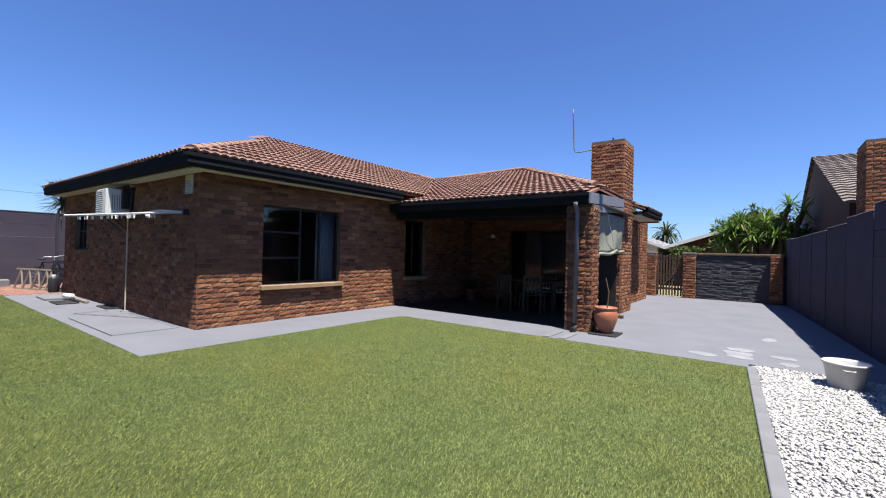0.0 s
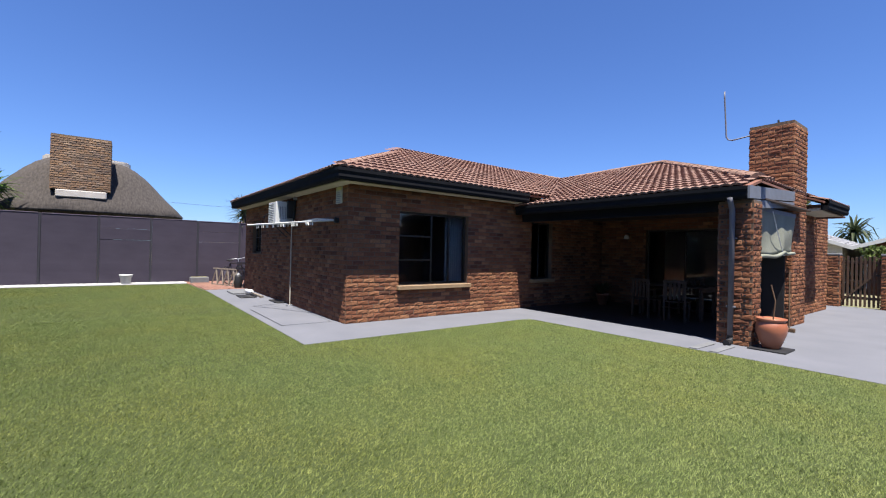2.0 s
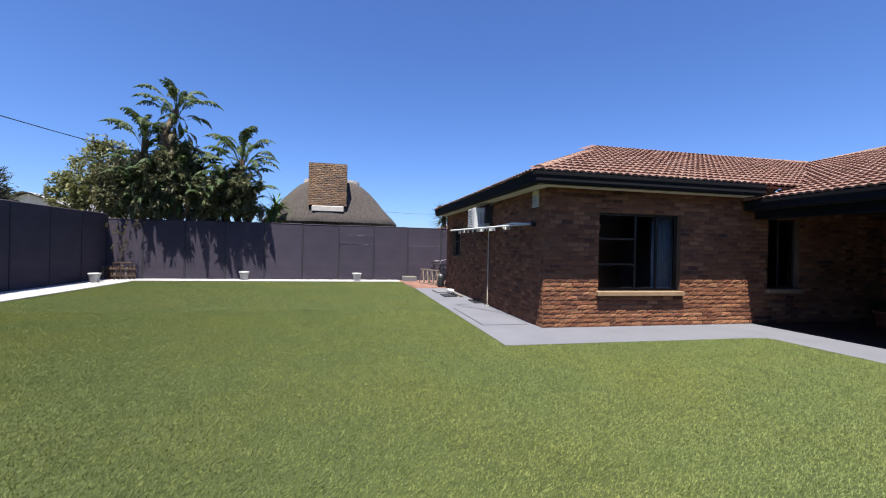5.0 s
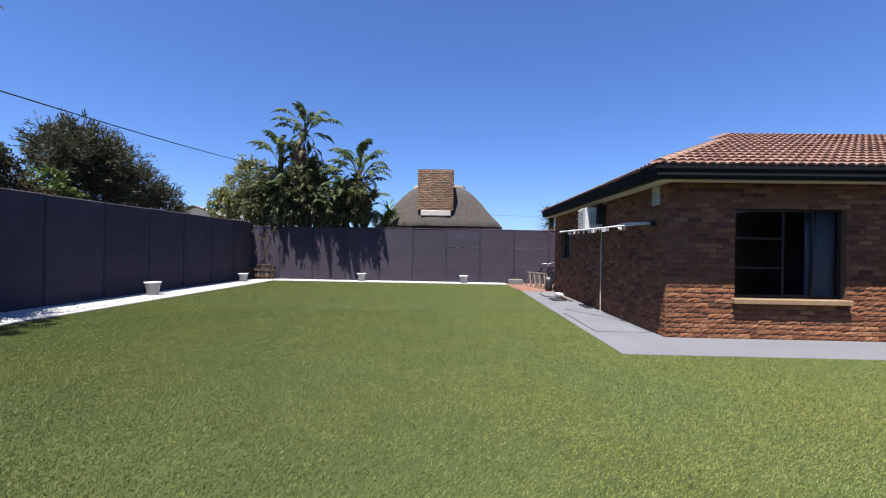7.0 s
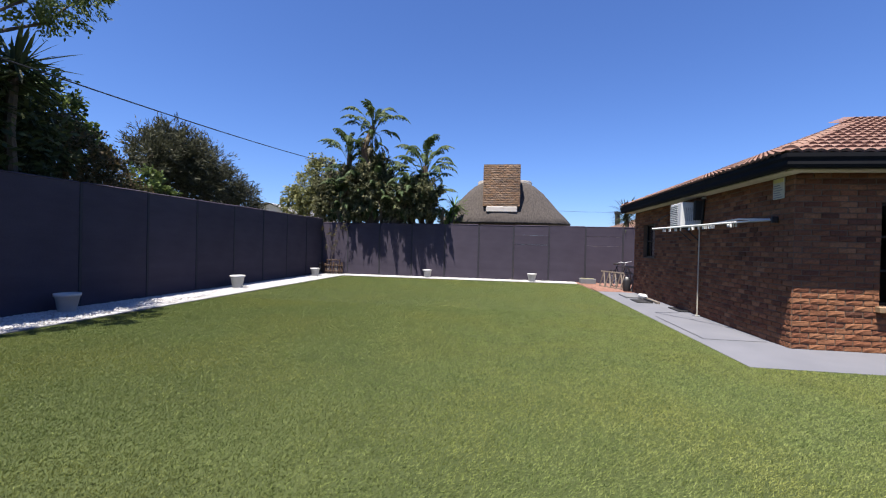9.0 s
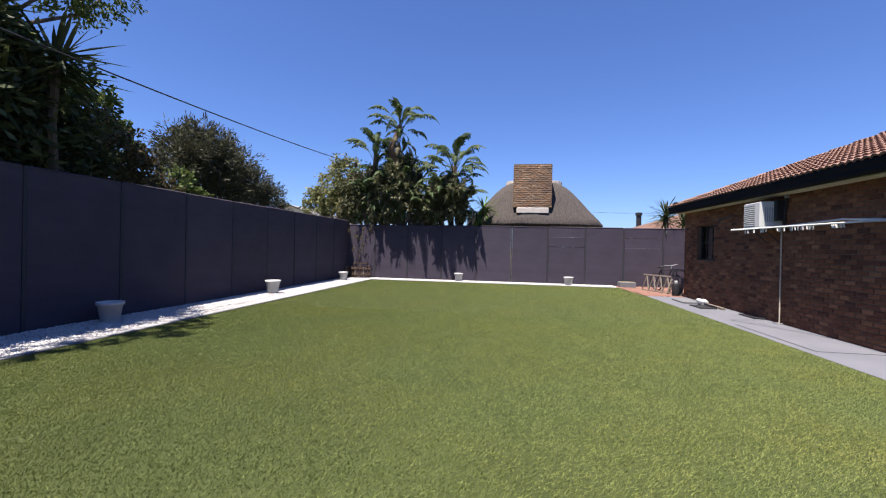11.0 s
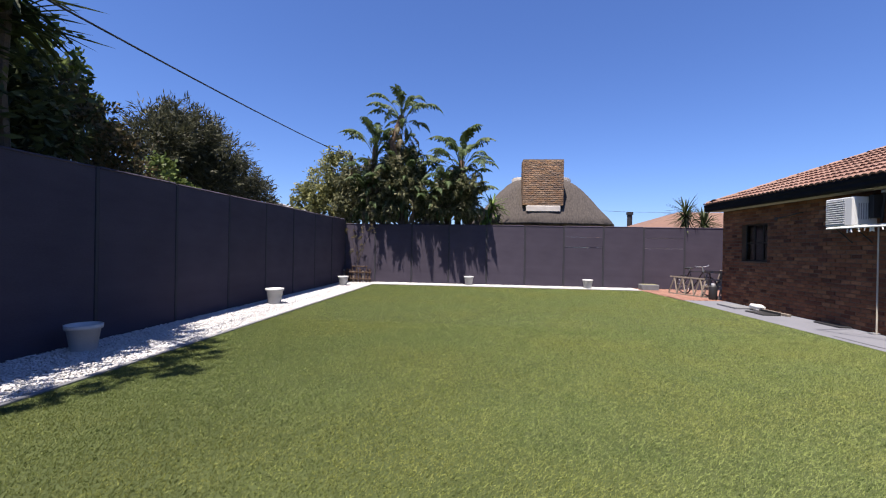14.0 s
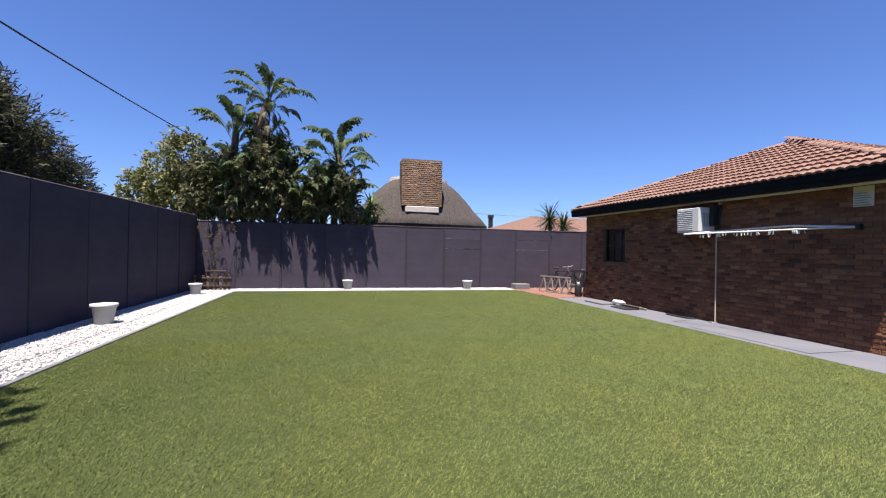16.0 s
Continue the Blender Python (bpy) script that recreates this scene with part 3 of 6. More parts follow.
def roof_slope(name, label, corners, near, count=300, mat=M_TILE_J):
    """Interlocking tiles over a flat slope. The first two corners are the ends of its eave."""
    c = [Vector(q) for q in corners]
    u = (c[1] - c[0]).normalized()
    n = u.cross(c[2] - c[0]).normalized()
    if n.z < 0:
        n = -n
    v = n.cross(u)
    if v.z < 0:
        v = -v
    bm = bmesh.new()
    lo = [bm.verts.new(q - Vector((0, 0, 0.05))) for q in c]
    hi = [bm.verts.new(q - Vector((0, 0, 0.008))) for q in c]
    bm.faces.new(hi)
    bm.faces.new(lo[::-1])
    for i in range(len(c)):
        j = (i + 1) % len(c)
        bm.faces.new((lo[i], lo[j], hi[j], hi[i]))
    base = tagged(mesh_ob(name, bm, M_UNDERLAY), label, "roof", kind="structure")
    poly = [((q - c[0]).dot(u), (q - c[0]).dot(v)) for q in c]
    u0, u1, v1 = min(p[0] for p in poly), max(p[0] for p in poly), max(p[1] for p in poly)
    rng = random.Random(len(name))
    spots = []
    row = 0
    while row * 0.345 < v1:
        k = 0
        while u0 + 0.15 + k * 0.3 < u1 + 0.15:
            x, y = u0 + 0.15 + k * 0.3, row * 0.345 - 0.05
            if inside((x, max(y + 0.17, 0.02)), poly) and (len(c) > 3 or v1 - y > 0.4):
                spots.append((x, y))
            k += 1
        row += 1
    ref = Vector(near)
    spots.sort(key=lambda s: (c[0] + u * s[0] + v * s[1] - ref).length)
    basis = Matrix((u, v, n)).transposed().to_4x4() if u.cross(v).dot(n) > 0 else Matrix((-u, v, n)).transposed().to_4x4()
    verts, faces = [], []
    for j, (x, y) in enumerate(spots):
        m = Matrix.Translation(c[0] + u * x + v * y + n * rng.uniform(0, 0.004)) @ basis @ Matrix.Rotation(rng.uniform(-0.008, 0.008), 4, "Z")
        if j < count:
            o = new("roof_tile", TILE)
            o.parent = base
            o.matrix_basis = m
        else:
            k = len(verts)
            verts += [tuple(m @ q.co) for q in TILE.vertices]
            faces += [tuple(q + k for q in f.vertices) for f in TILE.polygons]
    if verts:
        tagged(soup("roof_tiles", verts, faces, mat, base), kind="stuff")
    return base


def ridge_caps(parent, a, b, r=0.10):
    """Half-round caps bedded along a hip or ridge."""
    a, b = Vector(a), Vector(b)
    n = max(1, round((b - a).length / 0.4))
    d = (b - a) / n
    x = d.normalized()
    y = Vector((0, 0, 1)).cross(x).normalized()
    z = x.cross(y)
    for i in range(n):
        bm = bmesh.new()
        rings = []
        for s, k in ((0.0, 1.08), (1.06, 0.94)):
            rings.append([bm.verts.new(a + d * (i + s) + y * (r * k * math.cos(q)) + z * (r * 0.75 * k * math.sin(q) - 0.0)) for q in np.linspace(-0.25, math.pi + 0.25, 9)])
        for j in range(8):
            bm.faces.new((rings[0][j], rings[0][j + 1], rings[1][j + 1], rings[1][j]))
        bm.faces.new(rings[0])
        bm.faces.new(rings[1][::-1])
        part("ridge_tile", bm, M_CAP, parent)


R1 = (-11.8, 7.05, 4.55)
RIDGE_E, RIDGE_W = (-7.26, 15.0, ZR), (-11.53, 15.0, 4.55)
roof_s = roof_slope("roof_south", "sunlit terracotta tiled hip slope", [(-15.69, 2.90, Z1), (-6.94, 2.90, ZE), R1], (-8, 3, 3))
roof_e = roof_slope("roof_east", "terracotta tiled slope over the window wall", [(-6.94, 2.90, ZE), (-6.94, 8.60, ZE), RIDGE_W, R1], (-7, 4, 3))
roof_f = roof_slope("roof_patio", "terracotta tiled slope over the patio", [(-7.3, 7.70, Z2), (-2.45, 7.70, Z2), (-2.45, 8.35, 2.72), RIDGE_E, RIDGE_W, (-6.94, 8.60, ZE)], (-4, 8, 3))
roof_e2 = roof_slope("roof_side", "terracotta tiled side slope by the chimney", [(-2.42, 12.07, 2.69), (-2.42, 14.2, 2.69), (-7.26, 15.02, ZR), (-2.52, 8.28, 2.73), (-2.70, 10.98, 2.80), (-2.70, 12.07, 2.80)], (-3, 9, 3))
roof_w = roof_slope("roof_west", "terracotta tiled rear slope", [(-15.69, 2.93, Z1), (-15.69, 16.2, Z1), (-11.66, 15.0, 4.50), R1], (-15, 4, 3), 0)
roof_n = roof_slope("roof_north", "terracotta tiled rear slope", [(-2.45, 14.4, 2.50), (-15.69, 16.4, Z1 - 0.2), (-11.53, 15.15, ZR - 0.25), (-7.26, 15.15, ZR - 0.25)], (-7, 15, 3), 0)
ridge_caps(roof_s, (-7.02, 2.98, ZE + 0.05), (R1[0], R1[1], R1[2] + 0.02), 0.10)
ridge_caps(roof_s, (-15.65, 2.95, Z1 + 0.03), (R1[0] - 0.08, R1[1] - 0.1, R1[2] - 0.08))
ridge_caps(roof_e, (R1[0] + 0.01, R1[1] + 0.1, R1[2] + 0.01), (-11.55, 15.0, RIDGE_W[2] + 0.02))
ridge_caps(roof_f, (RIDGE_W[0], RIDGE_W[1], RIDGE_W[2] + 0.03), (RIDGE_E[0], RIDGE_E[1], ZR + 0.03))
ridge_caps(roof_f, (-2.5, 8.3, 2.74), (RIDGE_E[0], RIDGE_E[1], ZR + 0.03))


def extrude_run(bm, a, b, profile, out, mitre=(False, False)):
    """A moulding from a to b. profile: (outward, up) pairs. mitre: which ends are cut to turn a corner."""
    a, b, out = Vector(a), Vector(b), Vector((*out, 0))
    run = (b - a).normalized()
    ends = ((a, -1 if mitre[0] else 0), (b, 1 if mitre[1] else 0))
    rings = [[bm.verts.new(p + run * (k * (o - 0.125)) + out * o + Vector((0, 0, z))) for o, z in profile] for p, k in ends]
    k = len(profile)
    for i in range(k):
        j = (i + 1) % k
        bm.faces.new((rings[0][i], rings[0][j], rings[1][j], rings[1][i]))
    bm.faces.new(rings[0])
    bm.faces.new(rings[1][::-1])
    return bm


GUTTER = [(0.0, 0.0), (0.0, -0.19), (0.02, -0.21), (0.09, -0.20), (0.11, -0.16), (0.105, -0.10), (0.125, -0.06), (0.125, -0.005), (0.115, -0.005), (0.11, -0.055), (0.09, -0.10), (0.02, -0.10), (0.02, 0.0)]


def eave(name, label, a, b, out, soffit=0.0, inset=(0.0, 0.0), mitre=(False, False)):
    """Gutter with its fascia along an eave, and the pale board under it."""
    t = thing(name, label, "gutter", kind="structure")
    o = Vector((*out, 0))
    a2, b2 = Vector(a) - o * 0.125, Vector(b) - o * 0.125
    part("gutter", extrude_run(bmesh.new(), a2, b2, GUTTER, out, mitre), M_GUTTER, t)
    part("fascia_board", extrude_run(bmesh.new(), a2, b2, [(-0.025, 0.0), (-0.025, -0.20), (-0.002, -0.20), (-0.002, 0.0)], out, mitre), M_GUTTER, t)
    if soffit:
        run = (b2 - a2).normalized()
        part("soffit_board", extrude_run(bmesh.new(), a2 + run * inset[0], b2 - run * inset[1], [(-soffit, -0.165), (-soffit, -0.215), (-0.03, -0.215), (-0.03, -0.165)], out), M_SOFFIT, t, "cream painted soffit board")
    return t


eave("trim_south", "black gutter and cream soffit along the eave", (-15.69, 2.86, Z1), (-6.87, 2.86, ZE), (0, -1), soffit=0.30, inset=(0.1, 0.30), mitre=(False, True))
eave("trim_east", "black gutter and cream soffit along the eave", (-6.87, 2.86, ZE), (-6.87, 7.70, ZE), (1, 0), soffit=0.27, inset=(0.18, 0.1), mitre=(True, False))
eave("trim_patio", "black gutter along the patio roof", (-7.3, 7.64, Z2), (-2.45, 7.64, Z2), (0, -1))
eave("trim_side", "black gutter along the side eave", (-2.34, 12.2, 2.70), (-2.34, 14.2, 2.70), (1, 0), soffit=0.5)
beam = tagged(mesh_ob("patio_beam", boxed((-7.3, 7.9, 2.17), (-2.89, 8.05, 2.40), 0.006), M_GUTTER), "dark painted timber beam over the patio opening", "beam", kind="structure")
tagged(mesh_ob("blind_rail", boxed((-6.6, 7.86, 2.155), (-3.1, 7.90, 2.185), 0.004), M_GUTTER), "dark rail of a patio blind", "rail", kind="structure")
bm = bmesh.new()
extrude_run(bm, (-2.45, 7.66, 2.51), (-2.69, 11.0, 2.77), [(0, 0.02), (0, -0.18), (0.03, -0.18), (0.03, 0.02)], (1, 0))
tagged(mesh_ob("side_fascia", bm, M_FASCIA), "grey painted fascia board at the patio end", "fascia", kind="structure")
bm = bmesh.new()
extrude_run(bm, (-2.47, 7.9, 2.33), (-2.695, 11.0, 2.57), [(0, 0.0), (0, -0.12), (0.03, -0.13), (0.03, 0.0)], (1, 0))
tagged(mesh_ob("side_fascia_lower", bm, M_FASCIA), "grey painted lower fascia board at the patio end", "fascia", kind="structure")


# ---- windows and doors ----
def window(name, label, plane, axis, a0, a1, z0, z1, out, uprights, bars, sill=True, depth=0.10):
    """A window set back in its opening: frame, bars, panes and sill. axis: the direction along the wall."""
    t = thing(name, label, "window", kind="structure")

    def b(u0, u1, w0, w1, d0, d1, bev=0.004):
        p, q = (u0, d0, w0), (u1, d1, w1)
        if axis == "y":
            return boxed((plane + out * -d0, u0, w0), (plane + out * -d1, u1, w1), bev)
        return boxed((u0, plane + out * -d0, w0), (u1, plane + out * -d1, w1), bev)
    f = 0.045
    for n, u0, u1, w0, w1 in (("frame_side", a0, a0 + f, z0, z1), ("frame_side", a1 - f, a1, z0, z1), ("frame_head", a0 + f, a1 - f, z1 - f, z1), ("frame_foot", a0 + f, a1 - f, z0, z0 + f)):
        part(n, b(u0, u1, w0, w1, depth, depth + 0.05), M_DARKFRAME, t)
    edges = [a0 + f, *uprights, a1 - f]
    for u in uprights:
        part("mullion", b(u - 0.022, u + 0.022, z0 + f, z1 - f, depth + 0.004, depth + 0.046), M_DARKFRAME, t)
    for u0, u1, w in bars:
        part("glazing_bar", b(u0, u1, w - 0.018, w + 0.018, depth + 0.008, depth + 0.042), M_DARKFRAME, t)
    for u0, u1 in zip(edges, edges[1:]):
        g = part("pane", b(u0, u1, z0 + f, z1 - f, depth + 0.022, depth + 0.028, 0), M_GLASS, t)
        g.visible_shadow = False
    if sill:
        part("window_sill", b(a0 - 0.05, a1 + 0.05, z0 - 0.09, z0 - 0.005, -0.10, depth, 0.008), M_SILL, t, "sloping buff brick window sill")
    return t


window("window_1", "wide dark framed window with a pale curtain", SX1, "y", 4.43, 6.25, 0.69, 2.20, 1, [5.30, 5.78], [(4.47, 5.28, 1.20), (4.47, 5.28, 1.70)])
window("window_2", "dark framed window under the patio roof", SX1, "y", 8.40, 9.22, 0.73, 2.22, 1, [8.81], [])
window("window_3", "small dark window in the shaded brick wall", SY, "x", SX0 + 0.93, SX0 + 1.98, 1.21, 2.21, -1, [SX0 + 1.3, SX0 + 1.65], [(SX0 + 0.97, SX0 + 1.94, 1.7)], sill=False)
window("door_1", "dark framed glass sliding door, shut", EY1, "x", SX1 + 1.35, SX1 + 3.35, 0.01, 2.1, -1, [SX1 + 2.35], [], sill=False)


def curtain(label, x, y0, y1, z0, z1):
    bm = bmesh.new()
    n = 48
    top = [bm.verts.new((x + 0.025 * math.sin(i * 1.1) + 0.01 * math.sin(i * 0.37), y0 + (y1 - y0) * i / n, z1)) for i in range(n + 1)]
    low = [bm.verts.new((x + 0.035 * math.sin(i * 1.1 + 0.3), y0 + (y1 - y0) * i / n, z0)) for i in range(n + 1)]
    for i in range(n):
        bm.faces.new((top[i], top[i + 1], low[i + 1], low[i]))
    ob = smooth(mesh_ob("curtain", bm, M_CURTAIN))
    mod = ob.modifiers.new("cloth", "SOLIDIFY")
    mod.thickness = 0.004
    tagged(ob, label, "curtain")
    return ob


curtain("pale blue-grey curtain drawn to one side of the window", SX1 - 0.30, 5.80, 6.32, 0.05, 2.3)
rail = mesh_ob("curtain_rail", rod(bmesh.new(), (SX1 - 0.30, 4.3, 2.32), (SX1 - 0.30, 6.45, 2.32), 0.014), M_STEEL)
for yy in (4.35, 6.4):
    part("bracket", boxed((SX1 - 0.30, yy - 0.01, 2.31), (SX1 - 0.21, yy + 0.01, 2.33)), M_STEEL, rail)
tagged(rail, "steel curtain rail over the window", "curtain rail")


# ---- fences ----
def panel_fence(name, label, a, b, height, offset=0.0, step=1.5, cracked=(), rise=None):
    """Slotted posts with flush painted concrete bays between them, and a thin coping."""
    t = thing(name, label, "fence", kind="structure")
    a, b = Vector((*a, 0)), Vector((*b, 0))
    d = (b - a).normalized()
    turn = math.atan2(d.y, d.x)
    length = (b - a).length
    cuts = [0.0]
    s = offset
    while s < length - 0.1:
        if s > 0.1:
            cuts.append(s)
        s += step
    cuts.append(length)
    rng = random.Random(len(name) + int(length * 10))
    post = boxed((-0.028, -0.10, -0.06), (0.028, 0.008, height + 0.02), 0.006)
    post_me = None
    low = height
    for i, (s0, s1) in enumerate(zip(cuts, cuts[1:])):
        height = low + (rise(s0) if rise else 0.0)
        dz = rng.uniform(-0.012, 0.012)
        base = Matrix.Translation(a + d * s0) @ Matrix.Rotation(turn, 4, "Z")
        w = s1 - s0
        levels = [-0.06, height + dz]
        if i in cracked:
            levels = [-0.06, height * 0.66, height * 0.83, height + dz]
        for z0, z1 in zip(levels, levels[1:]):
            q = part("panel", boxed((0.032, -0.07, z0 + (0.004 if z0 > 0 else 0)), (w - 0.032, rng.uniform(-0.006, 0.004), z1), 0.005), M_FENCE, t)
            q.matrix_basis = base
        q = part("coping", boxed((0.03, -0.085, height + dz - 0.004), (w - 0.03, 0.012, height + dz + 0.036), 0.019), M_FENCE, t)
        q.matrix_basis = base
        if post_me is None:
            q = part("post", post, M_POST, t)
            post_me = q.data
        else:
            q = new("post", post_me)
            q.parent = t
        q.matrix_basis = base
    q = new("post", post_me)
    q.parent = t
    q.matrix_basis = Matrix.Translation(b) @ Matrix.Rotation(turn, 4, "Z")
    return t


panel_fence("fence_far", "blue-grey painted concrete panel fence in sun", (FARX, 6.5), (FARX, -9.42), 2.33, 1.17, 1.5, cracked=(2, 4))
panel_fence("fence_left", "dark blue-grey concrete panel fence in shade", (-19.0, LEFTY), (2.25, LEFTY), 2.49, 1.53, 1.62, cracked=())
panel_fence("fence_right", "blue-grey concrete panel fence beside the paving", (right_x(-9.42), -9.42), (right_x(17.3), 17.3), 2.03, 0.45, 1.5, cracked=(11, 12), rise=lambda s: 0.065 * min(max(20.4 - s, 0.0), 5.0))

# ---- gate wall at the end of the side paving ----
def stone_wall():
    t = thing("gate_wall", "low wall clad in dark grey split stone", "wall", kind="structure")
    part("core", boxed((-1.74, 17.26, 0), (0.70, 17.46, 1.52)), M_MORTAR, t)
    rng = random.Random(4)
    z = 0.02
    while z < 1.46:
        h = rng.uniform(0.03, 0.058)
        x = -1.73
        while x < 0.69:
            w = min(rng.uniform(0.10, 0.34), 0.70 - x)
            if w > 0.03:
                part("stone", boxed((x + 0.003, 17.248 - rng.uniform(0, 0.02), z), (x + w - 0.003, 17.262, min(z + h - 0.005, 1.5)), 0.006), M_SLATE, t)
            x += w
        z += h
    part("coping", boxed((-1.76, 17.2, 1.52), (0.72, 17.5, 1.59), 0.01), M_MORTAR, t, "brown cement coping")


stone_wall()
brick_pier("gate_post", "square brick pier beside the gate", "pier", (-3.40, 17.15, 0), (-3.02, 17.5, 0), 1.55, faces="sew", count=90, kind="structure", cap=0.01)
brick_pier("gate_post", "square brick pier between gate and wall", "pier", (-2.14, 17.15, 0), (-1.76, 17.5, 0), 1.55, faces="sew", count=90, kind="structure", cap=0.01)
brick_pier("end_post", "brick pier where wall meets fence", "pier", (0.30, 17.05, 0), (0.62, 17.24, 0), 1.55, faces="sw", count=60, kind="structure")


def picket_gate(at, width, height):
    t = thing("garden_gate", "weathered brown wooden picket gate, shut", "gate", at)
    n = 9
    for i in range(n):
        x = at[0] + width * (i + 0.5) / n
        part("picket", boxed((x - 0.027, at[1], at[2] + 0.04), (x + 0.027, at[1] + 0.022, at[2] + height + 0.03 * math.sin(i * 2.1)), 0.004), M_WOODDARK, t)
    for z in (0.25, 0.75, height - 0.2):
        part("rail", boxed((at[0], at[1] + 0.023, at[2] + z), (at[0] + width, at[1] + 0.06, at[2] + z + 0.08), 0.004), M_WOODDARK, t)
    bm = bmesh.new()
    box(bm, (-0.02, 0.024, -0.55), (0.02, 0.058, 0.55), 0, Matrix.Translation((at[0] + width / 2, at[1] - 0.05, at[2] + 0.65)) @ Matrix.Rotation(0.7, 4, "Y"))
    part("brace", bm, M_WOODDARK, t)
    part("latch", boxed((at[0] + width - 0.1, at[1] - 0.015, at[2] + 0.95), (at[0] + width, at[1], at[2] + 1.0), 0.003), M_BLACKPLASTIC, t, "black steel latch")
    return t


picket_gate((-3.0, 17.3, 0), 0.84, 1.5)


# ---- fixtures on the house ----
def air_conditioner():
    t = thing("air_conditioner", "white window air conditioner fixed through the wall", "air conditioner", (-10.78, 3.07, 1.95))
    x0, x1, y0, z0, z1 = -11.09, -10.47, 2.86, 1.96, 2.50
    part("casing", boxed((x0, y0 + 0.02, z0), (x1, SY - 0.012, z1), 0.015), M_ACWHITE, t)
    part("front_panel", boxed((x0 + 0.01, y0, z0 + 0.01), (x1 - 0.01, y0 + 0.025, z1 - 0.01), 0.008), M_ACWHITE, t)
    for i in range(11):
        z = z0 + 0.05 + i * 0.042
        part("louvre", boxed((x0 + 0.04, y0 - 0.014, z), (x1 - 0.17, y0 + 0.004, z + 0.018), 0.003), M_ACWHITE, t)
    part("grille_recess", boxed((x0 + 0.035, y0 - 0.003, z0 + 0.035), (x1 - 0.165, y0 + 0.001, z1 - 0.035)), M_GREYPL, t, "grey recess behind the louvres")
    for i in range(6):
        part("side_slot", boxed((x1 - 0.002, y0 + 0.1 + 0.04 * i, z0 + 0.12), (x1 + 0.003, y0 + 0.115 + 0.04 * i, z1 - 0.12)), M_GREYPL, t)
    for x in (x0 + 0.08, x1 - 0.12):
        bm = bmesh.new()
        box(bm, (x, y0 + 0.06, z0 - 0.03), (x + 0.04, SY - 0.012, z0 - 0.002))
        rod(bm, (x + 0.02, y0 + 0.12, z0 - 0.02), (x + 0.02, SY - 0.014, z0 - 0.3), 0.012)
        part("bracket", bm, M_BLACKPLASTIC, t)


air_conditioner()
bm = bmesh.new()
tube(bm, [(-10.30, 3.25, 2.63), (-10.30, 3.25, 2.45), (-10.33, 3.24, 2.2), (-10.36, 3.25, 2.02)], 0.022)
pipe = tagged(mesh_ob("cable_conduit", bm, M_BLACKPLASTIC), "black cable conduit beside the air conditioner", "conduit")
part("clamp", boxed((-10.34, 3.22, 2.55), (-10.26, SY - 0.011, 2.60), 0.004), M_STEEL, pipe)
bm = bmesh.new()
box(bm, (-10.44, 3.1, 2.1), (-10.34, SY - 0.012, 2.52), 0.01)
tagged(mesh_ob("cable_box", bm, M_BLACKPLASTIC), "dark electrical box beside the air conditioner", "electrical box")


wc = tagged(mesh_ob("wall_bracket", tube(bmesh.new(), [(-13.15, SY - 0.012, 2.28), (-13.1, SY - 0.06, 2.28), (-12.6, SY - 0.07, 2.32), (-12.3, SY - 0.06, 2.36), (-12.28, SY - 0.012, 2.36)], 0.014), M_BLACKPLASTIC), "dark metal bracket on the brick wall", "bracket")
part("wall_plate", boxed((-13.2, SY - 0.022, 2.24), (-13.1, SY - 0.011, 2.32), 0.003), M_BLACKPLASTIC, wc)


def alarm_sign():
    t = thing("security_sign", "faded cream security sign near the wall corner", "sign", (-7.77, SY - 0.02, 2.25))
    part("plate", boxed((-7.90, SY - 0.035, 2.27), (-7.63, SY - 0.013, 2.59), 0.004), M_SIGN, t)
    part("header", boxed((-7.89, SY - 0.038, 2.52), (-7.64, SY - 0.034, 2.58)), M_SIGNYEL, t, "faded yellow header band")
    for i in range(6):
        part("text_bar", boxed((-7.88, SY - 0.038, 2.285 + i * 0.037), (-7.66 - 0.03 * (i % 3), SY - 0.0345, 2.30 + i * 0.037)), M_GREYPL, t)
    l = thing("security_light", "small white wall light under the eave", "light", (-7.72, SY - 0.06, 2.63))
    part("head", boxed((-7.77, SY - 0.10, 2.60), (-7.69, SY - 0.04, 2.64), 0.008), M_ACWHITE, l)
    part("bracket", boxed((-7.745, SY - 0.05, 2.605), (-7.715, SY - 0.011, 2.635), 0.004), M_ACWHITE, l)


alarm_sign()


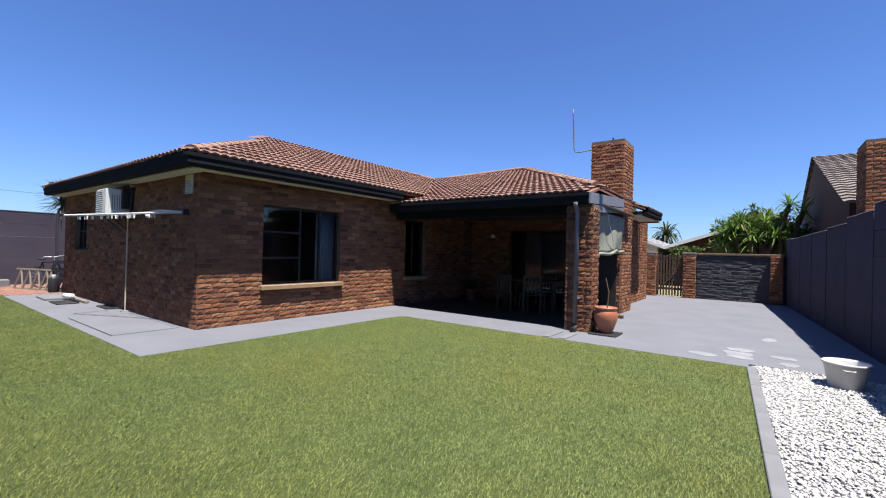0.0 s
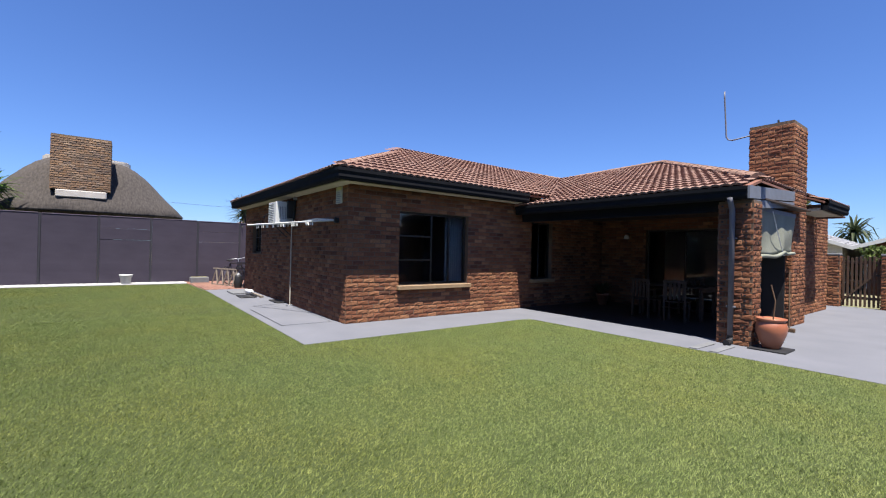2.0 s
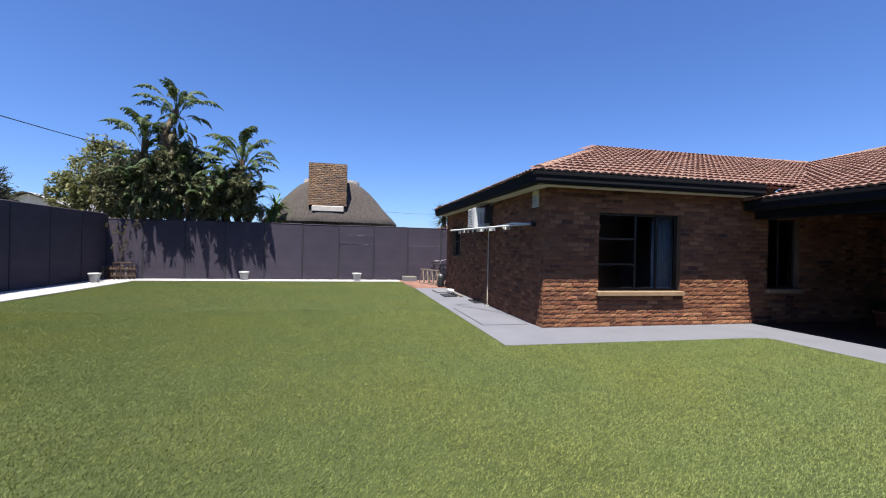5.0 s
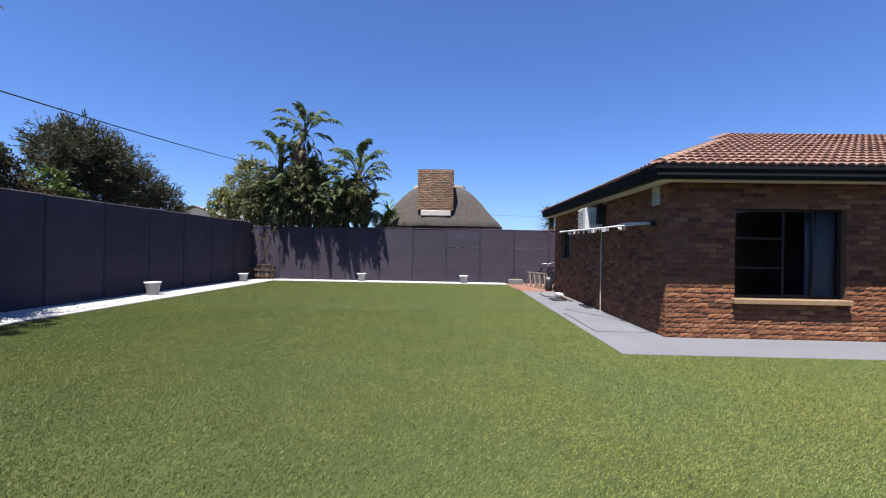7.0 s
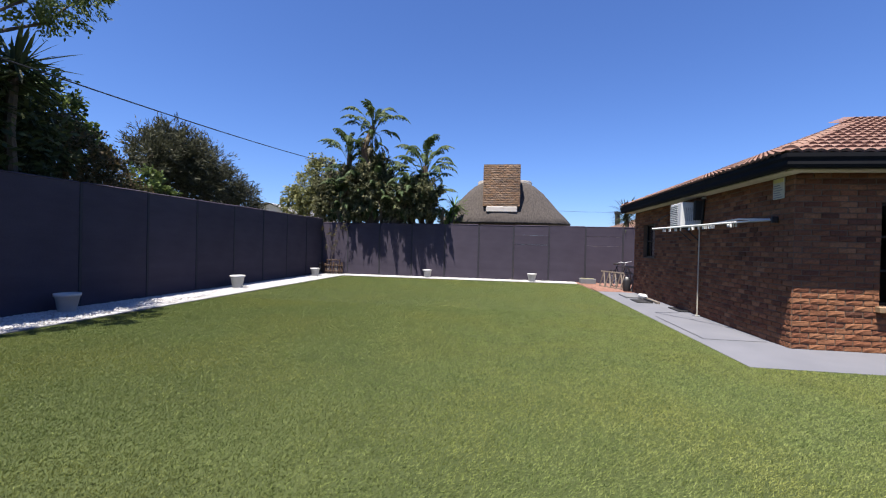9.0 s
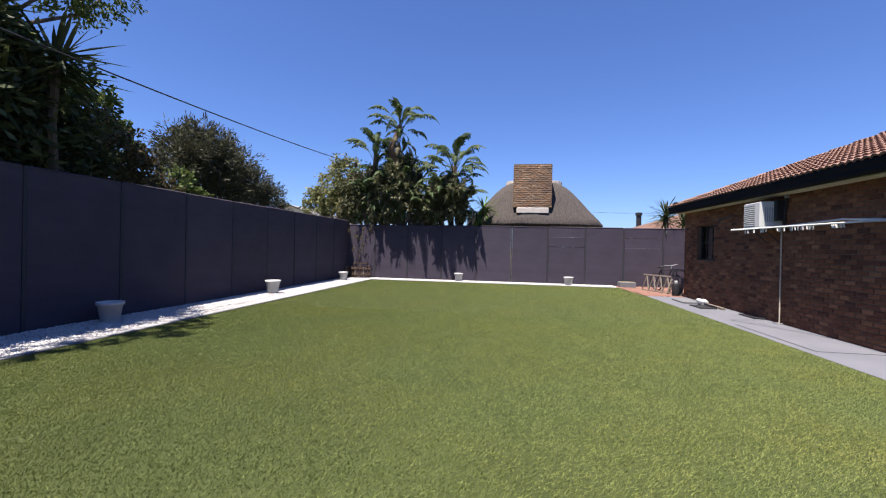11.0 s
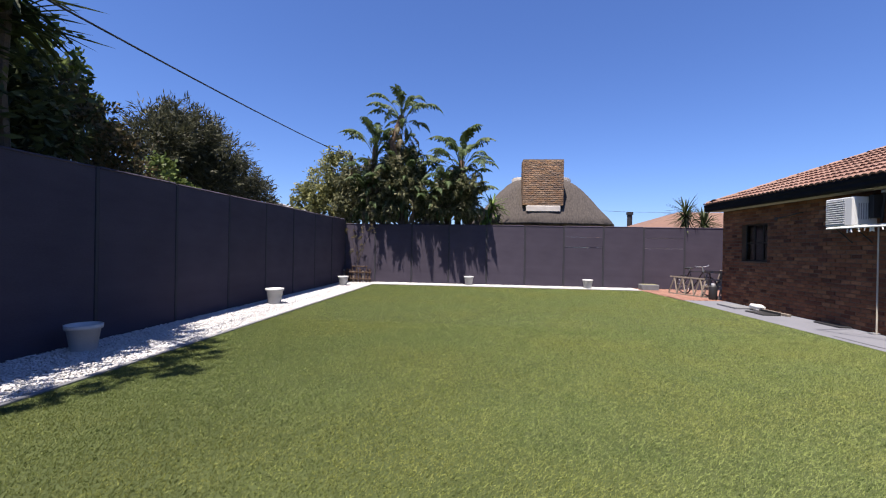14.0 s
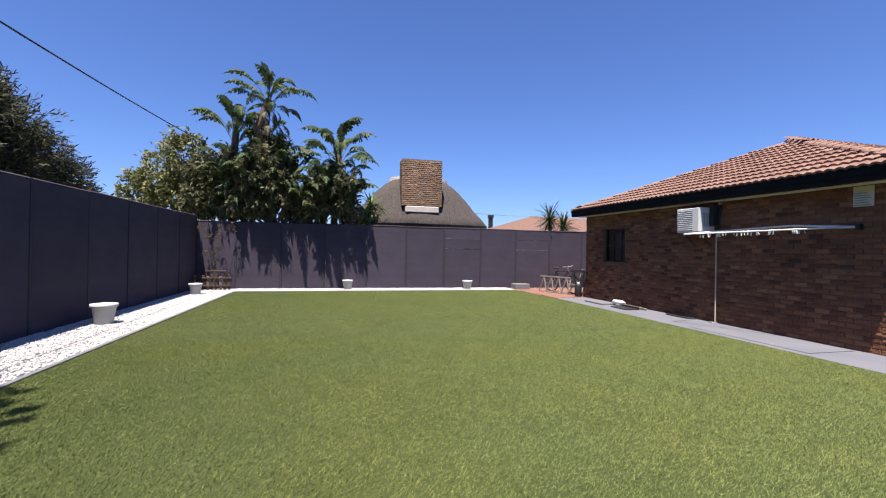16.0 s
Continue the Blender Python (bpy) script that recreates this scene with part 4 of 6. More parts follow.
def clothes_line():
    t = thing("washing_line", "white fold-down washing line with pegs on the wall", "washing line", (-10.40, 3.2, 0))
    tip, top, mid, end = (-10.13, 2.17, 1.88), (-10.35, 3.20, 1.98), (-8.8, 3.22, 2.02), (-7.80, 3.24, 1.95)
    part("pole", rod(bmesh.new(), (-10.35, 3.20, 0.006), (-10.35, 3.20, 1.99), 0.013), M_SOFFIT, t, "pale rusty support pole")
    part("foot", boxed((-10.46, 3.14, 0.006), (-10.34, 3.26, 0.03), 0.004), M_STEEL, t)
    part("side_arm", rod(bmesh.new(), top, tip, 0.018), M_WHITE, t)
    part("back_bar", tube(bmesh.new(), [top, mid, end], 0.018), M_WHITE, t)
    part("front_bar", rod(bmesh.new(), tip, (-8.15, 3.08, 1.945), 0.015), M_WHITE, t)
    part("hinge_end", rod(bmesh.new(), (-8.15, 3.08, 1.945), end, 0.020), M_STEEL, t)
    part("wall_bracket", boxed((-7.83, 3.20, 1.90), (-7.77, SY - 0.011, 2.00), 0.006), M_BLACKPLASTIC, t)
    a, b, c = Vector(tip), Vector(top), Vector((-8.2, 3.1, 1.95))
    for i in range(5):
        s = a.lerp(b, (i + 0.5) / 5.5)
        e = Vector((-8.3 - 0.1 * i, 3.05 + 0.03 * i, 1.95))
        part("line_wire", rod(bmesh.new(), s, e, 0.0025, seg=5), M_WHITE, t)
    rng = random.Random(8)
    peg = None
    for i in range(34):
        s = a.lerp(b, (rng.randrange(5) + 0.5) / 5.5) if i % 2 else a
        e = Vector((-8.3, 3.06, 1.95))
        p = s.lerp(e, rng.uniform(0.12, 0.95))
        if peg is None:
            bm = bmesh.new()
            box(bm, (-0.006, -0.008, -0.085), (0.006, 0.0, 0.012), 0.002)
            box(bm, (-0.006, 0.002, -0.085), (0.006, 0.010, 0.012), 0.002)
            q = part("peg", bm, M_WHITE, t)
            peg = q.data
        else:
            q = new("peg", peg)
            q.parent = t
            q.matrix_parent_inverse = t.matrix_basis.inverted()
        q.matrix_basis = Matrix.Translation(p) @ Matrix.Rotation(rng.uniform(-0.4, 0.4), 4, "Y") @ Matrix.Rotation(rng.uniform(0, 3), 4, "Z")


clothes_line()
bm = bmesh.new()
tube(bm, [(-2.69, 7.66, 2.36), (-2.69, 7.70, 2.28), (-2.69, 7.77, 2.18), (-2.69, 7.78, 2.1), (-2.69, 7.78, 0.12)], 0.04, 12)
dp = tagged(smooth(mesh_ob("downpipe", bm, M_PIPE)), "grey plastic downpipe against the brick column", "downpipe")
part("shoe", tube(bmesh.new(), [(-2.69, 7.78, 0.15), (-2.69, 7.76, 0.06), (-2.69, 7.62, 0.05)], 0.05, 12), M_BLACKPLASTIC, dp, "black plastic outlet shoe")
for z in (0.6, 1.7):
    part("clip", boxed((-2.75, 7.76, z), (-2.63, 7.83, z + 0.03), 0.003), M_PIPE, dp)
bm = bmesh.new()
box(bm, (-2.95, 6.93, 0.007), (-2.83, 7.6, 0.02), 0.003)
box(bm, (-2.68, 6.93, 0.007), (-2.56, 7.6, 0.02), 0.003)
tagged(mesh_ob("drain_channel", bm, M_KERB), "concrete edged drain channel across the paving", "drain", kind="structure")

bm = bmesh.new()
tube(bm, [(-3.48, 11.2, 4.16), (-3.88, 11.2, 4.12), (-3.96, 11.2, 4.15), (-4.00, 11.2, 4.22), (-4.05, 11.2, 5.15), (-4.055, 11.2, 5.3)], 0.016)
tagged(smooth(mesh_ob("aerial_pole", bm, M_PIPE)), "bent steel aerial pole fixed to the chimney", "aerial")


def canvas_blind():
    t = thing("canvas_blind", "faded grey-green canvas blind, half rolled up", "blind", (-2.62, 9.5, 1.5))
    bm = bmesh.new()
    nu, nz = 22, 12
    grid = []
    for j in range(nz + 1):
        row = []
        for i in range(nu + 1):
            u, w = i / nu, j / nz
            y = 8.40 + 2.56 * u
            z = 2.29 - (0.80 + 0.05 * math.sin(u * 5.2 + 0.6) + 0.02 * math.sin(u * 17)) * w
            row.append(bm.verts.new((-2.64 + 0.05 * math.sin(u * 9 + w * 3) * w + 0.03 * math.sin(u * 23) * w, y, z)))
        grid.append(row)
    for j in range(nz):
        for i in range(nu):
            bm.faces.new((grid[j][i], grid[j][i + 1], grid[j + 1][i + 1], grid[j + 1][i]))
    o = smooth(part("canvas", bm, M_CANVAS, t))
    o.modifiers.new("thick", "SOLIDIFY").thickness = 0.006
    low = []
    for i in range(nu + 1):
        u = i / nu
        low.append((-2.62 + 0.05 * math.sin(u * 9 + 3), 8.40 + 2.56 * u, 2.29 - (0.80 + 0.05 * math.sin(u * 5.2 + 0.6) + 0.02 * math.sin(u * 17)) - 0.02))
    smooth(part("hem_roll", tube(bmesh.new(), low, 0.035), M_CANVAS, t))
    part("top_batten", boxed((-2.70, 8.26, 2.24), (-2.63, 10.98, 2.32), 0.004), M_FASCIA, t)
    part("cord", tube(bmesh.new(), [(-2.58, 9.35, 2.26), (-2.57, 9.55, 1.95), (-2.56, 9.75, 1.66), (-2.56, 9.95, 1.46)], 0.007, 6), M_WHITE, t, "white hanging cord")


canvas_blind()


# ---- pots ----
def planter(label, at, rim=0.23, h=0.36, name="planter"):
    t = thing(name, label, "planter", at, group="white planters on the gravel")
    k = rim / 0.23
    prof = [(0.15 * k, 0.0), (0.155 * k, 0.01), (0.205 * k, h - 0.06), (0.23 * k, h - 0.055), (0.235 * k, h), (0.215 * k, h), (0.20 * k, h - 0.05), (0.19 * k, h - 0.08)]
    smooth(part("pot", lathe(bmesh.new(), prof, at), M_POTWHITE, t))
    bm = bmesh.new()
    bmesh.ops.create_circle(bm, cap_ends=True, segments=20, radius=0.195 * k, matrix=Matrix.Translation((at[0], at[1], at[2] + h - 0.075)))
    part("soil", bm, M_STONEFLAT, t, "pale gravel filling")
    return t


for at, rim, h in (((-7.2, -9.05, -0.005), 0.205, 0.35), ((-12.0, -8.86, -0.005), 0.21, 0.38), ((-17.2, -8.88, -0.005), 0.19, 0.34), ((-18.55, -4.34, -0.005), 0.19, 0.35), ((-18.4, 0.11, -0.005), 0.19, 0.34)):
    planter("white round plastic planter on the gravel", at, rim, h)


def basin(at):
    t = thing("basin", "white enamel basin standing on the gravel", "basin", at)
    prof = [(0.145, 0.0), (0.152, 0.012), (0.20, 0.265), (0.215, 0.27), (0.215, 0.29), (0.20, 0.29), (0.19, 0.265), (0.135, 0.03)]
    smooth(part("bowl", lathe(bmesh.new(), prof, at), M_POTWHITE, t))
    for s in (-1, 1):
        part("handle", tube(bmesh.new(), [(at[0] - 0.05, at[1] + s * 0.185, at[2] + 0.23), (at[0] - 0.04, at[1] + s * 0.25, at[2] + 0.23), (at[0] + 0.04, at[1] + s * 0.25, at[2] + 0.23), (at[0] + 0.05, at[1] + s * 0.185, at[2] + 0.23)], 0.008), M_POTWHITE, t)


basin((0.79, 6.6, -0.005))


def urn(at):
    tray = tagged(mesh_ob("plant_tray", boxed((at[0] - 0.24, at[1] - 0.24, 0.006), (at[0] + 0.24, at[1] + 0.24, 0.032), 0.006), M_BLACKPLASTIC), "square black tray under the urn", "tray")
    t = thing("garden_urn", "glazed terracotta garden urn beside the column", "urn", (at[0], at[1], 0.032))
    prof = [(0.10, 0.0), (0.115, 0.02), (0.15, 0.10), (0.195, 0.24), (0.205, 0.32), (0.185, 0.39), (0.165, 0.41), (0.19, 0.43), (0.20, 0.455), (0.18, 0.46), (0.15, 0.43)]
    smooth(part("body", lathe(bmesh.new(), prof, (at[0], at[1], 0.032)), M_TERRA, t))
    part("soil", lathe(bmesh.new(), [(0.155, 0.40), (0.155, 0.435)], (at[0], at[1], 0.032), 20), M_SOIL, t, "dry brown soil")
    part("stick", tube(bmesh.new(), [(at[0] + 0.02, at[1], 0.45), (at[0] + 0.04, at[1] + 0.02, 0.75), (at[0] - 0.02, at[1] + 0.03, 1.0)], 0.01), M_WOOD, t, "dry bare stem")


urn((-2.19, 7.93, 0))
bm = bmesh.new()
rod(bm, (-2.52, 10.2, 0.006), (-2.60, 10.5, 1.15), 0.013)
brm = tagged(mesh_ob("broom", bm, M_WOOD), "wooden broom leaning by the chimney", "broom")
part("brush_head", boxed((-2.62, 10.12, 0.006), (-2.42, 10.2, 0.08), 0.01), M_WOOD, brm)


# ---- patio furniture ----
def patio_table(at):
    t = thing("patio_table", "dark wooden patio table, deep shade in its colour", "table", at)
    x, y, z = at
    for i in range(6):
        part("tabletop_slat", boxed((x - 0.75, y - 0.42 + i * 0.14, z + 0.70), (x + 0.75, y - 0.29 + i * 0.14, z + 0.74), 0.004), M_SHADEDWOOD, t)
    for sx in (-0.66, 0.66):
        part("apron_rail", boxed((x + sx - 0.02, y - 0.38, z + 0.61), (x + sx + 0.02, y + 0.38, z + 0.70)), M_SHADEDWOOD, t)
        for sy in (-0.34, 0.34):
            part("leg", boxed((x + sx - 0.035, y + sy - 0.035, z), (x + sx + 0.035, y + sy + 0.035, z + 0.61), 0.004), M_SHADEDWOOD, t)


def patio_chair(name="patio_chair"):
    t = thing(name, "dark wooden slatted patio chair, deep shade in its colour", "chair", (0, 0, 0), group="chairs round the patio table")
    part("seat", boxed((-0.23, -0.22, 0.41), (0.23, 0.22, 0.44), 0.012), M_SHADEDWOOD, t)
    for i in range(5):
        part("back_slat", boxed((-0.20 + i * 0.085, 0.20, 0.46), (-0.15 + i * 0.085, 0.225, 0.84), 0.004), M_SHADEDWOOD, t)
    part("top_rail", boxed((-0.23, 0.195, 0.82), (0.23, 0.23, 0.88), 0.01), M_SHADEDWOOD, t)
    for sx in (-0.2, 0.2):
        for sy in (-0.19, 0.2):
            part("leg", boxed((sx - 0.02, sy - 0.02, 0), (sx + 0.02, sy + 0.02, 0.42 if sy < 0 else 0.84), 0.004), M_SHADEDWOOD, t)
        part("armrest", boxed((sx - 0.03, -0.2, 0.62), (sx + 0.03, 0.2, 0.65), 0.008), M_SHADEDWOOD, t)
    return t


patio_table((-4.6, 10.2, 0.011))
first = patio_chair()
first.matrix_basis = pose(-4.3, 9.55, 0.011, 0, 0, 190)
copy_thing(first, pose(-4.95, 9.5, 0.011, 0, 0, 172))
copy_thing(first, pose(-4.6, 10.95, 0.011, 0, 0, 5))


def wall_lamp(at):
    t = thing("wall_lamp", "small unlit wall lamp on the patio wall", "lamp", at)
    part("arm", tube(bmesh.new(), [(at[0], at[1], at[2]), (at[0], at[1] - 0.10, at[2] + 0.03), (at[0], at[1] - 0.14, at[2] - 0.02)], 0.012), M_BLACKPLASTIC, t)
    smooth(part("shade", lathe(bmesh.new(), [(0.03, 0.0), (0.06, -0.04), (0.075, -0.12), (0.07, -0.12), (0.05, -0.03), (0.02, -0.01)][::-1], (at[0], at[1] - 0.14, at[2] - 0.02), 16), M_WHITE, t, "white glass shade"))


wall_lamp((-6.55, EY1 - 0.013, 2.0))


def patio_plant(at):
    t = thing("pot_plant", "small potted plant standing in the patio shade", "plant", at)
    smooth(part("pot", lathe(bmesh.new(), [(0.11, 0), (0.16, 0.28), (0.175, 0.28), (0.175, 0.32), (0.15, 0.32), (0.14, 0.27)], at), M_TERRA, t))
    rng = random.Random(3)
    v, f = [], []
    for i in range(60):
        blade(v, f, Vector((at[0], at[1], at[2] + 0.29)), rng.uniform(0, 6.28), rng.uniform(0.7, 1.35), rng.uniform(0.25, 0.5), 0.035, 0.35)
    part_soup("foliage", v, f, M_LEAFDARK, t)


# ---- plants ----
def part_soup(name, v, f, mat, parent, label=""):
    return soup(name, [tuple(q) for q in v], f, mat, parent, label)


def blade(v, f, base, yaw, rise, length, width, droop, seg=5):
    """One strap leaf with a folded middle, arching over."""
    d = Vector((math.cos(yaw), math.sin(yaw), 0))
    side = Vector((-math.sin(yaw), math.cos(yaw), 0))
    k = len(v)
    for i in range(seg + 1):
        s = i / seg
        a = rise - droop * s * s
        p = base + d * (length * s * math.cos(rise - droop * s * 0.6)) + Vector((0, 0, length * s * math.sin(a)))
        w = width * (0.55 + 0.9 * s) * (1 - s) ** 0.6 if s < 1 else 0.0
        v += [p - side * w, p - Vector((0, 0, w * 0.35)), p + side * w]
    for i in range(seg):
        q = k + i * 3
        f += [(q, q + 1, q + 4, q + 3), (q + 1, q + 2, q + 5, q + 4)]


patio_plant((-6.75, 10.6, 0.011))


def limb(bm, a, b, r0, r1, rng, seg=4):
    a, b = Vector(a), Vector(b)
    pts = [a.lerp(b, i / seg) + Vector((rng.uniform(-1, 1), rng.uniform(-1, 1), 0)) * (0.05 * (b - a).length if 0 < i < seg else 0) for i in range(seg + 1)]
    sweep(bm, pts, [r0 + (r1 - r0) * i / seg for i in range(seg + 1)])


def leafy_tree(name, label, base, clumps, leaf, count, mat, seed, trunk=0.14, wood=None, category="tree", along=0.55, droop=0.0):
    """Tapered trunk, a limb to each clump, and a crown of single leaves with an uneven outline. clumps: (x, y, z, radius)."""
    t = thing(name, label, category, base)
    rng = random.Random(seed)
    bm = bmesh.new()
    top = Vector((sum(c[0] for c in clumps) / len(clumps), sum(c[1] for c in clumps) / len(clumps), min(c[2] for c in clumps)))
    fork = Vector(base).lerp(top, 0.6)
    limb(bm, base, fork, trunk, trunk * 0.7, rng)
    for c in clumps:
        limb(bm, fork, (c[0], c[1], c[2]), trunk * 0.5, trunk * 0.12, rng)
        for q in range(4):
            d = Vector((rng.gauss(0, 1), rng.gauss(0, 1), rng.gauss(0.2, 0.8))).normalized() * c[3] * 0.85
            limb(bm, (c[0], c[1], c[2]), Vector(c[:3]) + d, trunk * 0.14, trunk * 0.03, rng, 2)
    part("trunk", bm, wood or M_BARK, t)
    v, f = [], []
    total = sum(c[3] ** 2 for c in clumps)
    for c in clumps:
        n = int(count * c[3] ** 2 / total)
        sprigs = max(6, n // 26)
        for s in range(sprigs):
            d = Vector((rng.gauss(0, 1), rng.gauss(0, 1), rng.gauss(0, 1))).normalized()
            centre = Vector(c[:3]) + d * c[3] * rng.uniform(0.35, 1.0) ** 0.6 * rng.uniform(0.75, 1.12)
            grow = (d + Vector((rng.gauss(0, 0.4), rng.gauss(0, 0.4), rng.gauss(0.15, 0.4) - droop))).normalized()
            span = c[3] * rng.uniform(0.18, 0.42)
            for q in range(26):
                p = centre + grow * span * (q / 26 - 0.4) + Vector((rng.gauss(0, 1), rng.gauss(0, 1), rng.gauss(0, 1))) * c[3] * 0.075
                a = (grow * along + Vector((rng.gauss(0, 0.6), rng.gauss(0, 0.6), rng.gauss(-0.1 - droop, 0.6)))).normalized()
                b = a.cross(Vector((rng.gauss(0, 1), rng.gauss(0, 1), rng.gauss(0, 1)))).normalized()
                ln, wd = leaf[0] * rng.uniform(0.6, 1.25), leaf[1] * rng.uniform(0.7, 1.2)
                k = len(v)
                v += [p, p + a * ln * 0.5 + b * wd, p + a * ln, p + a * ln * 0.5 - b * wd]
                f.append((k, k + 1, k + 2, k + 3))
    tagged(part_soup("crown", v, f, mat, t), kind="stuff")
    return t


def yucca(name, label, base, heads, mat, seed, leaf=0.75, leaves=85, trunk=0.09, width=0.028, stiff=0.45):
    """Bare stems with rosettes of stiff sword leaves. heads: tops of the stems."""
    t = thing(name, label, "yucca", base)
    rng = random.Random(seed)
    for h in heads:
        bm = bmesh.new()
        limb(bm, (base[0] + (h[0] - base[0]) * 0.2, base[1] + (h[1] - base[1]) * 0.2, base[2]), h, trunk * 1.2, trunk * 0.8, rng)
        part("stem", bm, M_BARK, t)
        v, f = [], []
        for i in range(leaves):
            rise = math.asin(rng.uniform(-0.75, 0.98))
            blade(v, f, Vector(h) + Vector((0, 0, rng.uniform(-0.3, 0.15))), rng.uniform(0, 6.28), rise, leaf * rng.uniform(0.75, 1.1), width, rng.uniform(0.02, stiff), 4)
        tagged(part_soup("rosette", v, f, mat, t), kind="stuff")
    return t


def big_leaf_mesh(seed, mat, torn):
    """A paddle leaf on a long stalk, its blade torn into strips, arching out along x."""
    rng = random.Random(seed)
    v, f = [], []
    stalk, bl = 0.9, 1.5

    def spine(s):
        x = s * (0.62 + 0.12 * s)
        z = 1.3 * s - 0.135 * s * s * s
        return Vector((x, 0, z))
    n = 8
    for i in range(n):
        a, b = spine(stalk * i / n), spine(stalk * (i + 1) / n)
        k = len(v)
        w0, w1 = 0.04 - 0.02 * i / n, 0.04 - 0.02 * (i + 1) / n
        v += [a + Vector((0, -w0, 0)), a + Vector((0, w0, 0)), a + Vector((0, 0, -w0)), b + Vector((0, -w1, 0)), b + Vector((0, w1, 0)), b + Vector((0, 0, -w1))]
        f += [(k, k + 1, k + 4, k + 3), (k + 1, k + 2, k + 5, k + 4), (k + 2, k, k + 3, k + 5)]
    strips = 15
    for i in range(strips):
        s0, s1 = stalk + bl * i / strips, stalk + bl * (i + 1) / strips
        p0, p1 = spine(s0), spine(s1)
        shape = math.sin(math.pi * ((i + 0.7) / strips) ** 0.75)
        for sd in (-1, 1):
            w = 0.27 * shape * rng.uniform(0.88, 1.06)
            gap = torn * rng.uniform(0.0, 0.5)
            fwd = (p1 - p0).normalized() * (w * 0.45)
            dr = -w * (0.12 + rng.uniform(0.0, 0.15 + torn))
            q0, q1 = p0 + Vector((0, sd * w, dr)) + fwd, p1.lerp(p0, gap) + Vector((0, sd * w, dr)) + fwd
            m0, m1 = p0 + Vector((0, sd * w * 0.5, w * 0.12)) + fwd * 0.4, p1.lerp(p0, gap * 0.5) + Vector((0, sd * w * 0.5, w * 0.12)) + fwd * 0.4
            k = len(v)
            v += [p0, p1, m0, m1, q0, q1]
            f += [(k, k + 1, k + 3, k + 2), (k + 2, k + 3, k + 5, k + 4)]
    me = bpy.data.meshes.new("leaf")
    me.from_pydata([tuple(q) for q in v], [], f)
    me.materials.append(mat)
    return me


def strelitzia(label, base, height, leaves, seed, spread=1.0, low=0):
    """A giant wild banana: a ringed stem and a fan of torn paddle leaves, with dry ones hanging below."""
    t = thing("wild_banana", label, "tree", base, group="wild bananas behind the fence")
    rng = random.Random(seed)
    bm = bmesh.new()
    top = Vector((base[0] + rng.uniform(-0.15, 0.15), base[1] + rng.uniform(-0.15, 0.15), height - 1.5))
    limb(bm, base, top, 0.15, 0.12, rng, 6)
    part("trunk", bm, M_PALMTRUNK, t)
    inv = t.matrix_basis.inverted()
    for i in range(leaves + low):
        dry = i >= leaves
        o = new("leaf", rng.choice(DRY_LEAVES if dry else BIG_LEAVES))
        o.parent = t
        o.matrix_parent_inverse = inv
        tilt = rng.uniform(1.3, 2.3) if dry else rng.triangular(-0.65, 0.75, -0.1)
        s = rng.uniform(0.6, 0.98) * spread * (0.6 if dry else 1.0)
        drop = Vector((0, 0, -rng.uniform(0.1, max(0.2, height - 5.6)))) if dry else Vector((0, 0, rng.uniform(-(height - 4.9), 0.0) if height > 6.0 and i % 2 == 0 else rng.uniform(-0.7, 0.0)))
        o.matrix_basis = Matrix.Translation(top + drop) @ Matrix.Rotation(i * 2.4 + rng.uniform(-0.4, 0.4), 4, "Z") @ Matrix.Rotation(tilt, 4, "Y") @ Matrix.Scale(s, 4)
    # old torn leaves hanging down the stem, and a few young upright spears
    for i in range(int((height - 3.2) * 9)):
        o = new("leaf", rng.choice(DRY_LEAVES + BIG_LEAVES[2:]))
        o.parent = t
        o.matrix_parent_inverse = inv
        z = rng.uniform(3.3, top.z - 0.1)
        o.matrix_basis = Matrix.Translation((top.x, top.y, z)) @ Matrix.Rotation(rng.uniform(0, 6.28), 4, "Z") @ Matrix.Rotation(rng.uniform(1.1, 2.2), 4, "Y") @ Matrix.Scale(rng.uniform(0.28, 0.46), 4)
    # middle leaves arching out over the fence
    for i in range(int(0.8 * (height - 3.6))):
        o = new("leaf", rng.choice(BIG_LEAVES[1:]))
        o.parent = t
        o.matrix_parent_inverse = inv
        z = rng.uniform(2.75, min(4.4, top.z))
        o.matrix_basis = Matrix.Translation((top.x, top.y, z)) @ Matrix.Rotation(rng.uniform(-0.85, 0.7), 4, "Z") @ Matrix.Rotation(rng.uniform(0.15, 0.85), 4, "Y") @ Matrix.Scale(rng.uniform(0.34, 0.5), 4)
    for i in range(3):
        o = new("leaf", BIG_LEAVES[i % 2])
        o.parent = t
        o.matrix_parent_inverse = inv
        o.matrix_basis = Matrix.Translation(top + Vector((0, 0, -0.5 * i))) @ Matrix.Rotation(rng.uniform(0, 6.28), 4, "Z") @ Matrix.Rotation(rng.uniform(-0.55, -0.25), 4, "Y") @ Matrix.Scale(0.62 * spread, 4)
    return t


